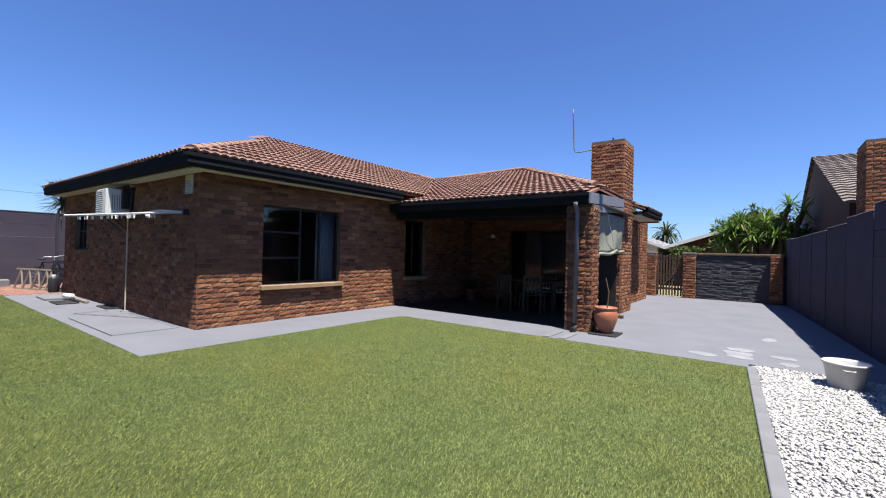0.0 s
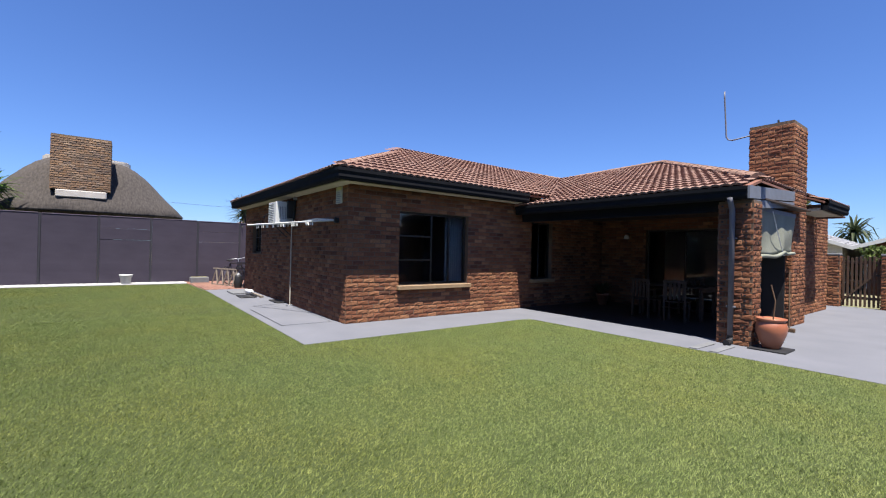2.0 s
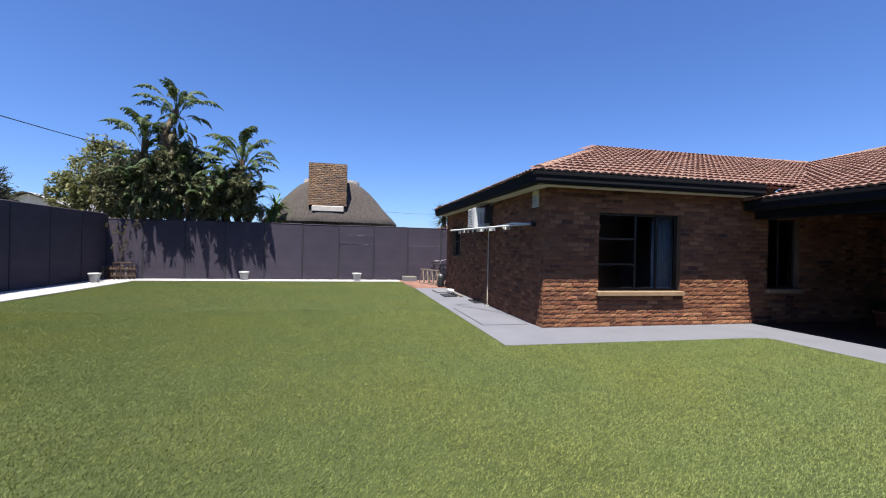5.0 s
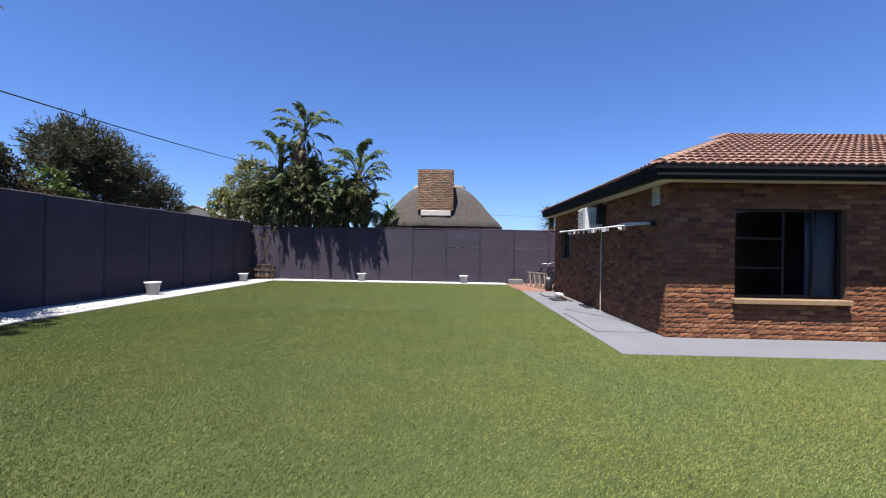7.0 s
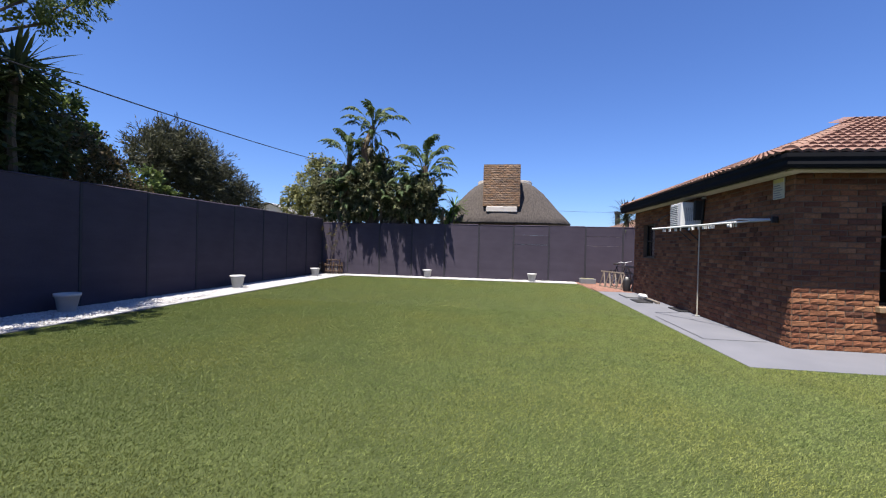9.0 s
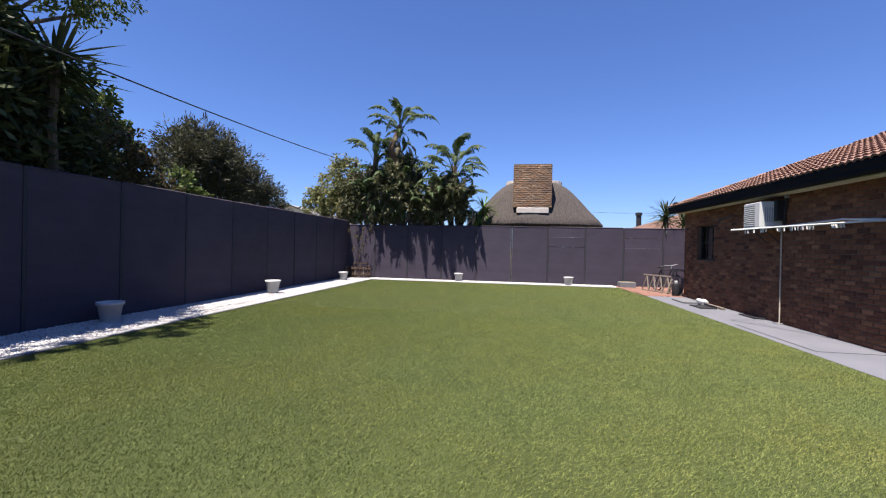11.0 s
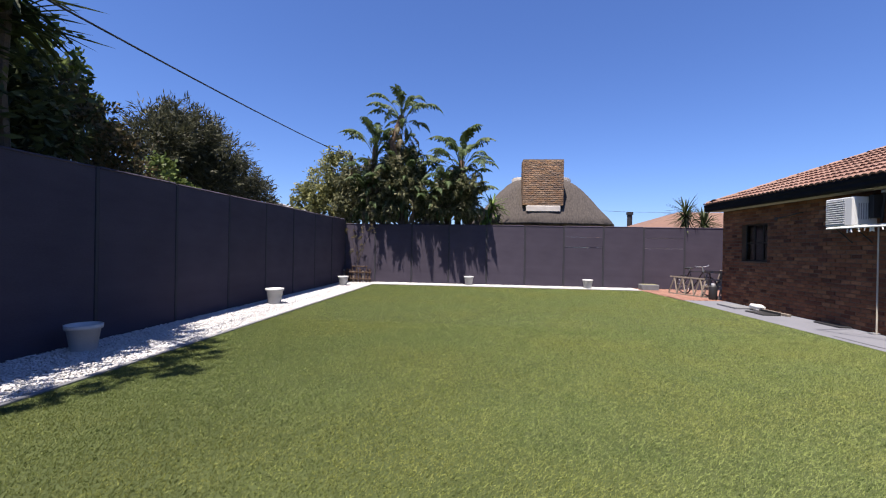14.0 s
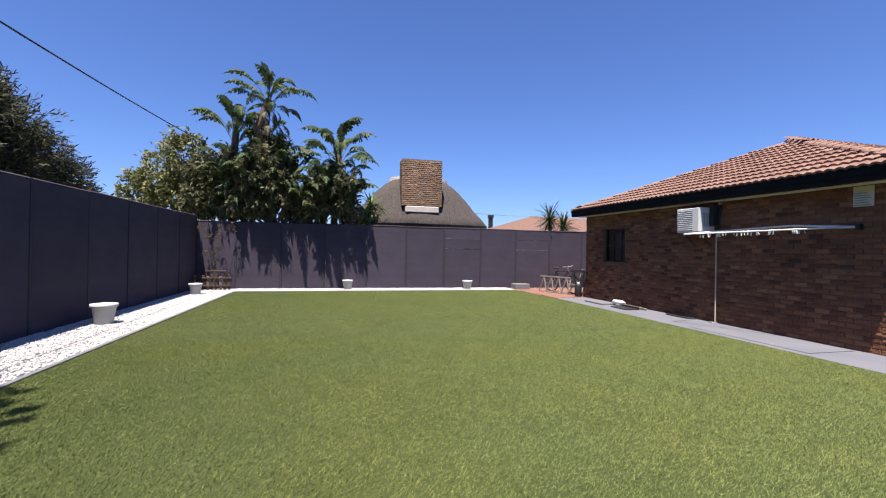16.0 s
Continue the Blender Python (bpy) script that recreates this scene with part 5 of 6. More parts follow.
BIG_LEAVES = [big_leaf_mesh(i, M_PALMLEAF, 0.40 + 0.20 * i) for i in range(4)]
DRY_LEAVES = [big_leaf_mesh(20 + i, M_DRYLEAF, 1.0) for i in range(2)]
GX = -19.45
for y, h, n, sp, lw, sd in ((-7.35, 8.35, 34, 0.80, 10, 1), (-8.45, 7.1, 24, 0.80, 6, 2), (-4.75, 6.5, 30, 0.82, 8, 3), (-6.9, 5.6, 14, 0.80, 6, 4), (-7.9, 5.2, 14, 0.80, 5, 5), (-5.4, 5.0, 15, 0.80, 6, 6), (-4.3, 4.8, 12, 0.75, 4, 7), (-6.2, 4.5, 14, 0.80, 6, 8), (-8.7, 4.7, 12, 0.75, 5, 9)):
    strelitzia("tall wild banana with torn paddle leaves", (GX + 0.12 * math.sin(sd * 2.0), y, -0.05), h, n, sd, sp, lw)
leafy_tree("hedge_shrub", "dense creeper filling the banana stems", (GX, -6.9, -0.05), [(GX + 0.5, -7.75, 3.0, 0.55), (GX + 0.6, -7.3, 3.6, 0.65), (GX + 0.75, -7.5, 4.4, 0.6), (GX + 0.45, -6.5, 3.2, 0.35), (GX + 0.65, -6.55, 3.9, 0.3), (GX + 0.5, -5.5, 3.1, 0.6), (GX + 0.7, -5.3, 3.8, 0.55), (GX + 0.5, -4.5, 3.1, 0.6), (GX + 0.75, -4.4, 3.8, 0.55), (GX - 0.2, -8.3, 3.3, 0.8), (GX - 0.3, -6.2, 3.2, 0.8), (GX - 0.2, -7.1, 4.7, 0.8), (GX - 0.3, -5.2, 4.0, 0.6), (GX - 0.2, -8.3, 4.5, 0.7), (GX - 0.2, -9.4, 3.2, 0.7), (GX - 0.2, -9.4, 4.2, 0.62), (GX - 0.2, -6.6, 4.2, 0.5), (GX - 0.2, -7.4, 5.5, 0.55)], (0.20, 0.036), 26000, M_CREEPER, 31, category="shrub", droop=0.45)
leafy_tree("cream_shrub", "tall shrub with pale yellow-green leaves", (-21.6, -11.0, -0.05), [(-21.4, -11.5, 4.1, 1.0), (-21.3, -10.6, 5.0, 0.95), (-21.4, -10.0, 4.0, 0.9), (-21.2, -9.6, 3.3, 0.8), (-21.6, -12.3, 3.4, 0.7), (-21.4, -11.0, 3.2, 1.0)], (0.17, 0.042), 13000, M_LEAFPALE, 32)
yucca("small_palm", "small bright green palm by the thatched roof", (-20.3, -3.5, -0.05), [(-20.2, -3.45, 3.2), (-20.3, -3.7, 2.8)], M_LEAFBRIGHT, 33, leaf=0.8, leaves=70, width=0.045)
yucca("yucca", "spiky yucca behind the far fence", (-19.75, 4.35, -0.05), [(-19.45, 4.05, 2.9), (-19.7, 4.85, 2.6)], M_LEAFDARK, 34, leaf=0.8, leaves=130, width=0.034, stiff=0.15)
yucca("yucca", "large dark yucca leaning over the fence", (-6.6, -10.3, -0.05), [(-6.75, -9.7, 4.4), (-6.0, -9.8, 3.7), (-6.3, -10.2, 4.0), (-5.5, -9.8, 4.6)], M_LEAFDARK, 35, leaf=1.0, leaves=75, width=0.056, stiff=0.12)
leafy_tree("olive_tree", "dark feathery tree behind the fence", (-14.4, -12.6, -0.05), [(-13.7, -12.6, 4.25, 1.2), (-15.0, -12.6, 4.1, 1.15), (-12.7, -12.5, 4.15, 0.8), (-16.2, -12.5, 3.6, 0.95), (-17.4, -12.5, 3.1, 0.85), (-14.3, -12.6, 3.2, 1.3), (-13.6, -12.8, 4.8, 0.65)], (0.20, 0.017), 38000, M_LEAFOLIVE, 36, trunk=0.18, along=1.1)
leafy_tree("rusty_shrub", "green shrub with rusty seed heads behind the fence", (-9.8, -11.3, -0.05), [(-9.2, -11.0, 3.15, 0.75), (-10.0, -11.2, 2.7, 0.7), (-8.4, -11.0, 3.4, 0.85), (-10.8, -11.3, 2.45, 0.55), (-11.5, -11.4, 2.3, 0.5)], (0.10, 0.026), 15000, M_LEAFRUST, 37)
leafy_tree("green_shrub", "leafy green tree behind the fence", (-8.3, -11.9, -0.05), [(-9.0, -11.8, 4.3, 0.8), (-7.8, -11.7, 4.6, 1.0), (-9.8, -11.8, 3.8, 0.6), (-6.6, -11.4, 4.0, 1.2), (-12.0, -11.9, 2.9, 0.7), (-5.6, -11.2, 3.4, 1.2)], (0.14, 0.05), 14000, M_LEAFMID, 38)
leafy_tree("dark_shrub", "dense dark shrub under the yucca", (-6.2, -10.9, -0.05), [(-6.9, -10.6, 3.7, 1.0), (-6.0, -10.3, 3.4, 1.0), (-7.7, -10.8, 3.1, 0.8), (-5.2, -10.2, 3.5, 1.1), (-6.6, -10.5, 2.6, 1.0), (-4.4, -10.3, 3.2, 1.0), (-4.6, -9.95, 4.4, 0.8), (-5.5, -9.95, 4.5, 0.75), (-3.7, -10.0, 4.4, 0.8), (-6.0, -9.9, 4.3, 0.55), (-2.8, -10.0, 4.3, 0.7)], (0.2, 0.04), 24000, M_LEAFDARK, 40, category="shrub")
leafy_tree("pepper_tree", "tall feathery tree reaching over the fence", (-3.4, -11.8, -0.05), [(-8.15, -10.95, 6.65, 0.85), (-6.9, -11.5, 7.4, 1.1), (-5.0, -10.5, 6.4, 1.0), (-9.15, -11.0, 7.2, 0.5), (-5.6, -10.6, 7.6, 1.2), (-4.0, -10.4, 5.6, 0.9), (-5.0, -8.75, 7.3, 0.42), (-4.2, -8.6, 7.5, 0.45), (-5.6, -8.95, 7.2, 0.38), (-3.5, -8.9, 7.2, 0.45), (-2.8, -9.1, 7.0, 0.4), (-5.6, -10.05, 5.4, 0.75), (-4.7, -10.1, 5.2, 0.75), (-5.2, -10.0, 4.7, 0.75), (-4.2, -10.0, 4.6, 0.75), (-3.2, -10.0, 4.6, 0.7), (-5.9, -9.9, 4.3, 0.55)], (0.13, 0.026), 30000, M_LEAFMID, 39, droop=0.3)

# plants and roofs beyond the gate wall
leafy_tree("aloe_bush", "sunlit green bush beyond the gate wall", (0.2, 21.5, -0.05), [(-0.9, 21.5, 2.2, 0.8), (0.0, 21.6, 2.6, 0.9), (0.9, 21.6, 2.4, 0.8), (-0.4, 21.6, 3.0, 0.5)], (0.30, 0.04), 3000, M_LEAFMID, 41, category="shrub")
yucca("yucca", "sunlit yucca clump beyond the gate wall", (0.3, 21.2, -0.05), [(-0.6, 20.7, 2.9), (0.2, 20.7, 2.8), (0.9, 20.6, 3.5), (1.3, 20.8, 3.3), (-1.1, 20.8, 2.4), (0.5, 20.6, 2.4), (-0.2, 20.6, 2.3), (-0.9, 20.7, 2.7)], M_LEAFBRIGHT, 42, leaf=0.7, leaves=60, width=0.035)
yucca("distant_palm", "small distant palm over the roofs", (-5.2, 33.0, -0.05), [(-5.2, 33.0, 3.0)], M_LEAFDARK, 43, leaf=1.35, leaves=70, trunk=0.14, width=0.10, stiff=1.5)
leafy_tree("low_shrub", "low green shrub beyond the gate", (-2.5, 22.0, -0.05), [(-2.9, 22.0, 1.55, 0.4), (-2.3, 22.0, 1.6, 0.4)], (0.12, 0.035), 1600, M_LEAFMID, 45, category="shrub")
leafy_tree("distant_tree", "round distant tree behind the chimney", (-5.0, 24.0, -0.05), [(-5.9, 24.0, 3.9, 0.5), (-5.5, 24.0, 3.6, 0.45), (-6.4, 24.0, 3.7, 0.5)], (0.16, 0.02), 3500, M_LEAFPALE, 44)


# ---- neighbours' buildings ----
BRICK_BUFF = [(0.220, 0.132, 0.075), (0.172, 0.107, 0.072), (0.251, 0.158, 0.097), (0.132, 0.095, 0.075), (0.264, 0.180, 0.123)]
M_BUFF = pieces_mat("buff_brick", BRICK_BUFF, False)
M_BUFF_J = pieces_mat("buff_brick_joined", BRICK_BUFF, True)


def thatched_house():
    t = thing("thatched_house", "thatched lapa with a rounded roof behind the fence", "house", (-22.3, -0.5, -0.05))
    cx, cy = -22.3, -1.15
    prof = [(2.95, 2.50), (3.50, 2.53), (3.52, 2.60), (3.26, 2.88), (2.84, 3.28), (2.42, 3.74), (2.02, 4.14), (1.66, 4.42), (1.36, 4.60), (1.08, 4.68)]
    rng = random.Random(5)
    bm = bmesh.new()
    seg = 96
    rings = []
    for w, z in prof:
        ring = []
        for i in range(seg):
            a = 2 * math.pi * i / seg
            c, s = math.cos(a), math.sin(a)
            r = (abs(c) ** 2.4 + abs(s) ** 2.4) ** (-1 / 2.4) * 0.93
            j = rng.uniform(-0.02, 0.02)
            ring.append(bm.verts.new((cx + (w * 0.55 + j) * r * c, cy + (w + j) * r * s, z + rng.uniform(-0.012, 0.012))))
        rings.append(ring)
    for q, w in zip(rings, rings[1:]):
        for i in range(seg):
            bm.faces.new((q[i], q[(i + 1) % seg], w[(i + 1) % seg], w[i]))
    bm.faces.new(rings[-1])
    bm.faces.new(rings[0][::-1])
    smooth(part("thatch_roof", bm, M_THATCH, t, "grey weathered thatch"))
    bm = bmesh.new()
    slab(bm, [(cx + 0.62 * math.cos(a), cy + 1.36 * math.sin(a)) for a in np.linspace(0, 2 * math.pi, 25)[:-1]], 4.56, 4.76)
    bmesh.ops.bevel(bm, geom=[e for e in bm.edges if all(q.co.z > 4.7 for q in e.verts)], offset=0.06, segments=2, affect="EDGES")
    part("ridge_capping", bm, M_CEMENT, t, "pale cement ridge capping")
    for i in range(8):
        a = i * math.pi / 4 + 0.3
        part("wall_post", rod(bmesh.new(), (cx + 1.2 * math.cos(a), cy + 2.6 * math.sin(a), -0.05), (cx + 1.2 * math.cos(a), cy + 2.6 * math.sin(a), 2.6), 0.1), M_BARK, t)
    a, b = (-21.75, -2.14, -0.05), (-20.98, -0.39, 0)
    part("chimney_base", boxed((-21.9, -2.0, -0.05), (-21.0, -0.5, 3.02)), M_MORTAR, t)
    part("flashing", boxed((-21.9, -1.98, 3.06), (-20.675, -0.52, 3.33), 0.03), M_CEMENT, t, "white cement flashing under the chimney")
    c = brick_pier("thatch_chimney", "wide square chimney of weathered buff brick", "chimney", (-21.5, -2.13, 3.33), (-20.70, -0.41, 0), 1.99, faces="esnw", count=200, mats=(M_BUFF, M_BUFF_J), cap=0.0)
    return t


thatched_house()
bm = bmesh.new()
rod(bm, (-38.0, 8.14, 2.4), (-38.0, 8.14, 4.4), 0.2, seg=16)
fl = tagged(mesh_ob("stove_flue", bm, M_BLACKPLASTIC), "black round stove flue on the red roof", "flue")
part("cowl", rod(bmesh.new(), (-38.0, 8.14, 4.39), (-38.0, 8.14, 4.61), 0.27, seg=16), M_BLACKPLASTIC, fl)


def gable_house(name, label, a, b, wall_h, ridge_h, axis, wall_mat, roof_mat, over=0.3, barge=False):
    """A plain house with a pitched roof. axis: the direction of its ridge."""
    t = thing(name, label, "house", ((a[0] + b[0]) / 2, (a[1] + b[1]) / 2, -0.05))
    part("wall", boxed((a[0], a[1], -0.05), (b[0], b[1], wall_h)), wall_mat, t)
    bm = bmesh.new()
    if axis == "x":
        m = (a[1] + b[1]) / 2
        gable = [((a[0], a[1]), (a[0], m), (a[0], b[1])), ((b[0], a[1]), (b[0], m), (b[0], b[1]))]
        slopes = [[(a[0] - over, a[1] - over), (b[0] + over, a[1] - over), (b[0] + over, m), (a[0] - over, m)], [(a[0] - over, b[1] + over), (b[0] + over, b[1] + over), (b[0] + over, m), (a[0] - over, m)]]
    else:
        m = (a[0] + b[0]) / 2
        gable = [((a[0], a[1]), (m, a[1]), (b[0], a[1])), ((a[0], b[1]), (m, b[1]), (b[0], b[1]))]
        slopes = [[(a[0] - over, a[1] - over), (a[0] - over, b[1] + over), (m, b[1] + over), (m, a[1] - over)], [(b[0] + over, a[1] - over), (b[0] + over, b[1] + over), (m, b[1] + over), (m, a[1] - over)]]
    for g in gable:
        bm2 = bmesh.new()
        tri = [bm2.verts.new((*g[0], wall_h)), bm2.verts.new((*g[1], ridge_h - 0.05)), bm2.verts.new((*g[2], wall_h))]
        bm2.faces.new(tri)
        r = bmesh.ops.extrude_face_region(bm2, geom=bm2.faces[:])
        d = Vector((0.1 if g is gable[0] else -0.1, 0, 0)) if axis == "x" else Vector((0, 0.1 if g is gable[0] else -0.1, 0))
        bmesh.ops.translate(bm2, vec=d, verts=[q for q in r["geom"] if isinstance(q, bmesh.types.BMVert)])
        part("gable", bm2, wall_mat, t)
    if barge:
        k = (ridge_h - wall_h) / (m - a[0])
        for sx in (-1, 1):
            e = Vector((m + sx * (m - a[0] + over), a[1] - over - 0.03, wall_h - over * k))
            top = Vector((m, a[1] - over - 0.03, ridge_h))
            part("barge_board", extrude_run(bmesh.new(), e, top, [(0, -0.11), (0, 0.05), (0.03, 0.05), (0.03, -0.11)], (0, -1)), M_WHITE, t, "white painted barge board")
    drop = over * (ridge_h - wall_h) / (abs((b[1] - a[1]) / 2) if axis == "x" else abs((b[0] - a[0]) / 2))
    for s in slopes:
        p = [Vector((*s[0], wall_h - drop)), Vector((*s[1], wall_h - drop)), Vector((*s[2], ridge_h)), Vector((*s[3], ridge_h))]
        u = (p[1] - p[0]).normalized()
        vv = (p[3] - p[0])
        rows = max(3, int(vv.length / 0.35))
        vv = vv / rows
        n = u.cross(vv).normalized()
        n = n if n.z > 0 else -n
        ln = (p[1] - p[0]).length
        cols = int(ln / 0.15)
        verts, faces = [], []
        for r in range(rows):
            k = len(verts)
            for i in range(cols + 1):
                wv = 0.03 * (i % 2)
                verts += [tuple(p[0] + u * (ln * i / cols) + vv * r + n * (wv + 0.04)), tuple(p[0] + u * (ln * i / cols) + vv * (r + 1) + n * wv), tuple(p[0] + u * (ln * i / cols) + vv * r - n * 0.01)]
            for i in range(cols):
                q = k + i * 3
                faces += [(q, q + 3, q + 4, q + 1), (q, q + 2, q + 5, q + 3)]
        tagged(soup("roof", verts, faces, roof_mat, t), kind="stuff")
    return t


M_GREYTILE = pieces_mat("grey_tile", [(0.141, 0.120, 0.106), (0.183, 0.155, 0.141)], True, grain=12)
M_FARBRICK = surface("far_brick", (0.088, 0.038, 0.025), (0.044, 0.019, 0.014), scale=20, fine=60, rough=0.9, bump=0.4, stretch=(1, 1, 3))
M_FARROOF = surface("far_roof", (0.163, 0.098, 0.074), (0.122, 0.070, 0.051), scale=5, fine=40, rough=0.85, bump=0.3)
M_FARGREY = surface("far_grey_roof", (0.277, 0.277, 0.290), (0.211, 0.211, 0.224), scale=3, fine=30, rough=0.8, bump=0.2)
gable_house("neighbour_house", "neighbour's brick house with grey roof tiles", (1.76, 14.37), (9.5, 30.73), 2.9, 5.6, "x", M_FARBRICK, M_GREYTILE, 0.12)
brick_pier("neighbour_chimney", "square brick chimney on the neighbour's house", "chimney", (1.82, 12.9, -0.05), (3.1, 13.9, 0), 4.12, faces="ws", count=60)
def hip_house(name, label, a, b, wall_h, ridge_h, wall_mat, roof_mat, over=0.4):
    """A plain house under a hipped roof."""
    t = thing(name, label, "house", ((a[0] + b[0]) / 2, (a[1] + b[1]) / 2, -0.05))
    part("wall", boxed((a[0], a[1], -0.05), (b[0], b[1], wall_h)), wall_mat, t)
    x0, x1, y0, y1 = a[0] - over, b[0] + over, a[1] - over, b[1] + over
    h = (x1 - x0) / 2
    r0, r1 = ((x0 + x1) / 2, y0 + h, ridge_h), ((x0 + x1) / 2, y1 - h, ridge_h)
    for quad in ([(x1, y0, wall_h), (x1, y1, wall_h), r1, r0], [(x0, y1, wall_h), (x0, y0, wall_h), r0, r1], [(x0, y0, wall_h), (x1, y0, wall_h), r0], [(x1, y1, wall_h), (x0, y1, wall_h), r1]):
        bm = bmesh.new()
        top = [bm.verts.new(p) for p in quad]
        low = [bm.verts.new((p[0], p[1], p[2] - 0.08)) for p in quad]
        bm.faces.new(top)
        bm.faces.new(low[::-1])
        for i in range(len(quad)):
            k = (i + 1) % len(quad)
            bm.faces.new((top[i], low[i], low[k], top[k]))
        part("roof", bm, roof_mat, t)
    return t


hip_house("far_house", "low house with a faded red hipped roof", (-40.0, 5.2), (-29.5, 24.0), 2.4, 4.35, M_PLASTER, M_FARROOF)
gable_house("far_house", "low grey roofed outbuilding behind the fence", (-27.0, -17.0), (-22.5, -11.4), 2.5, 3.55, "x", M_PLASTER, M_FARGREY, 0.3)
gable_house("far_house", "low dark brick house with white barge boards", (-3.5, 25.0), (4.1, 31.0), 2.09, 3.38, "y", M_FARBRICK, M_FARGREY, 0.4, barge=True)
gable_house("far_house", "low pale garage with white barge boards", (-9.5, 25.0), (-4.3, 31.0), 2.1, 3.09, "y", M_PLASTER, M_FARGREY, 0.4, barge=True)

# overhead wire
bm = bmesh.new()
w0, w1 = Vector((-20.0, -9.55, 5.27)), Vector((6.0, -8.5, 3.95))
pts = [w0.lerp(w1, i / 24) - Vector((0, 0, 1.3 * (i / 24) * (1 - i / 24))) for i in range(25)]
tube(bm, pts, 0.014, 6)
wire = tagged(mesh_ob("overhead_cable", bm, M_BLACKPLASTIC), "black overhead cable above the fence", "cable")
pl = mesh_ob("utility_pole", rod(bmesh.new(), (-20.07, -9.55, -0.05), (-20.07, -9.55, 5.32), 0.08, 0.06, 12), M_BARK)
tagged(pl, "wooden utility pole among the banana stems", "pole")
part("insulator", rod(bmesh.new(), (-20.06, -9.55, 5.22), (-20.06, -9.55, 5.34), 0.085, seg=12), M_BLACKPLASTIC, pl)
pl2 = tagged(mesh_ob("cable_post", rod(bmesh.new(), (6.05, -8.5, -0.05), (6.05, -8.5, 4.1), 0.06, 0.05, 12), M_BARK), "wooden post carrying the cable", "pole")


bm = bmesh.new()
w0, w1 = Vector((-22.4, 1.2, 3.30)), Vector((-30.0, 9.0, 3.95))
tube(bm, [w0.lerp(w1, i / 12) - Vector((0, 0, 0.25 * (i / 12) * (1 - i / 12))) for i in range(13)], 0.006, 6)
service = tagged(mesh_ob("service_cable", bm, M_BLACKPLASTIC), "thin black cable between the neighbouring roofs", "cable")
part("roof_mast", rod(bmesh.new(), (-30.0, 9.0, 2.3), (-30.0, 9.0, 4.0), 0.03, seg=8), M_STEEL, service, "thin steel roof mast")


# ---- clutter along the house and the far corner ----
def trestle(at, turn):
    t = thing("trestle", "weathered wooden trestle standing by the wall", "trestle", at)
    for sx in (-0.32, 0.32):
        for sy in (-1, 1):
            part("leg", rod(bmesh.new(), (sx, sy * 0.26, 0.02), (sx * 0.9, sy * 0.03, 0.80), 0.026, seg=4), M_WOODPALE, t)
        part("rung", rod(bmesh.new(), (sx, -0.16, 0.33), (sx, 0.16, 0.33), 0.02, seg=4), M_WOODPALE, t)
    part("top_beam", boxed((-0.42, -0.05, 0.78), (0.42, 0.05, 0.86), 0.005), M_WOODPALE, t)
    part("side_rail", boxed((-0.36, -0.17, 0.33), (0.36, -0.14, 0.39), 0.004), M_WOODPALE, t)
    for o in t.children:
        o.matrix_parent_inverse = Matrix()
    t.matrix_basis = Matrix.Translation(at) @ Matrix.Rotation(turn, 4, "Z")


def lattice(at, turn):
    t = thing("lattice_frame", "leaning zigzag wooden lattice frame", "frame", at)
    n = 6
    for i in range(n):
        x0, x1 = -1.0 + 2.0 * i / n, -1.0 + 2.0 * (i + 1) / n
        part("slat", rod(bmesh.new(), (x0, 0, 0.03), ((x0 + x1) / 2, 0, 0.58), 0.028, seg=4), M_WOODPALE, t)
        part("slat", rod(bmesh.new(), ((x0 + x1) / 2, 0, 0.58), (x1, 0, 0.03), 0.028, seg=4), M_WOODPALE, t)
    part("top_bar", boxed((-1.0, -0.025, 0.56), (1.0, 0.025, 0.61), 0.003), M_WOODPALE, t)
    part("foot_bar", boxed((-1.0, -0.02, 0.0), (1.0, 0.02, 0.04), 0.003), M_WOODPALE, t)
    for o in t.children:
        o.matrix_parent_inverse = Matrix()
    t.matrix_basis = Matrix.Translation(at) @ Matrix.Rotation(turn, 4, "Z") @ Matrix.Rotation(-0.12, 4, "X")


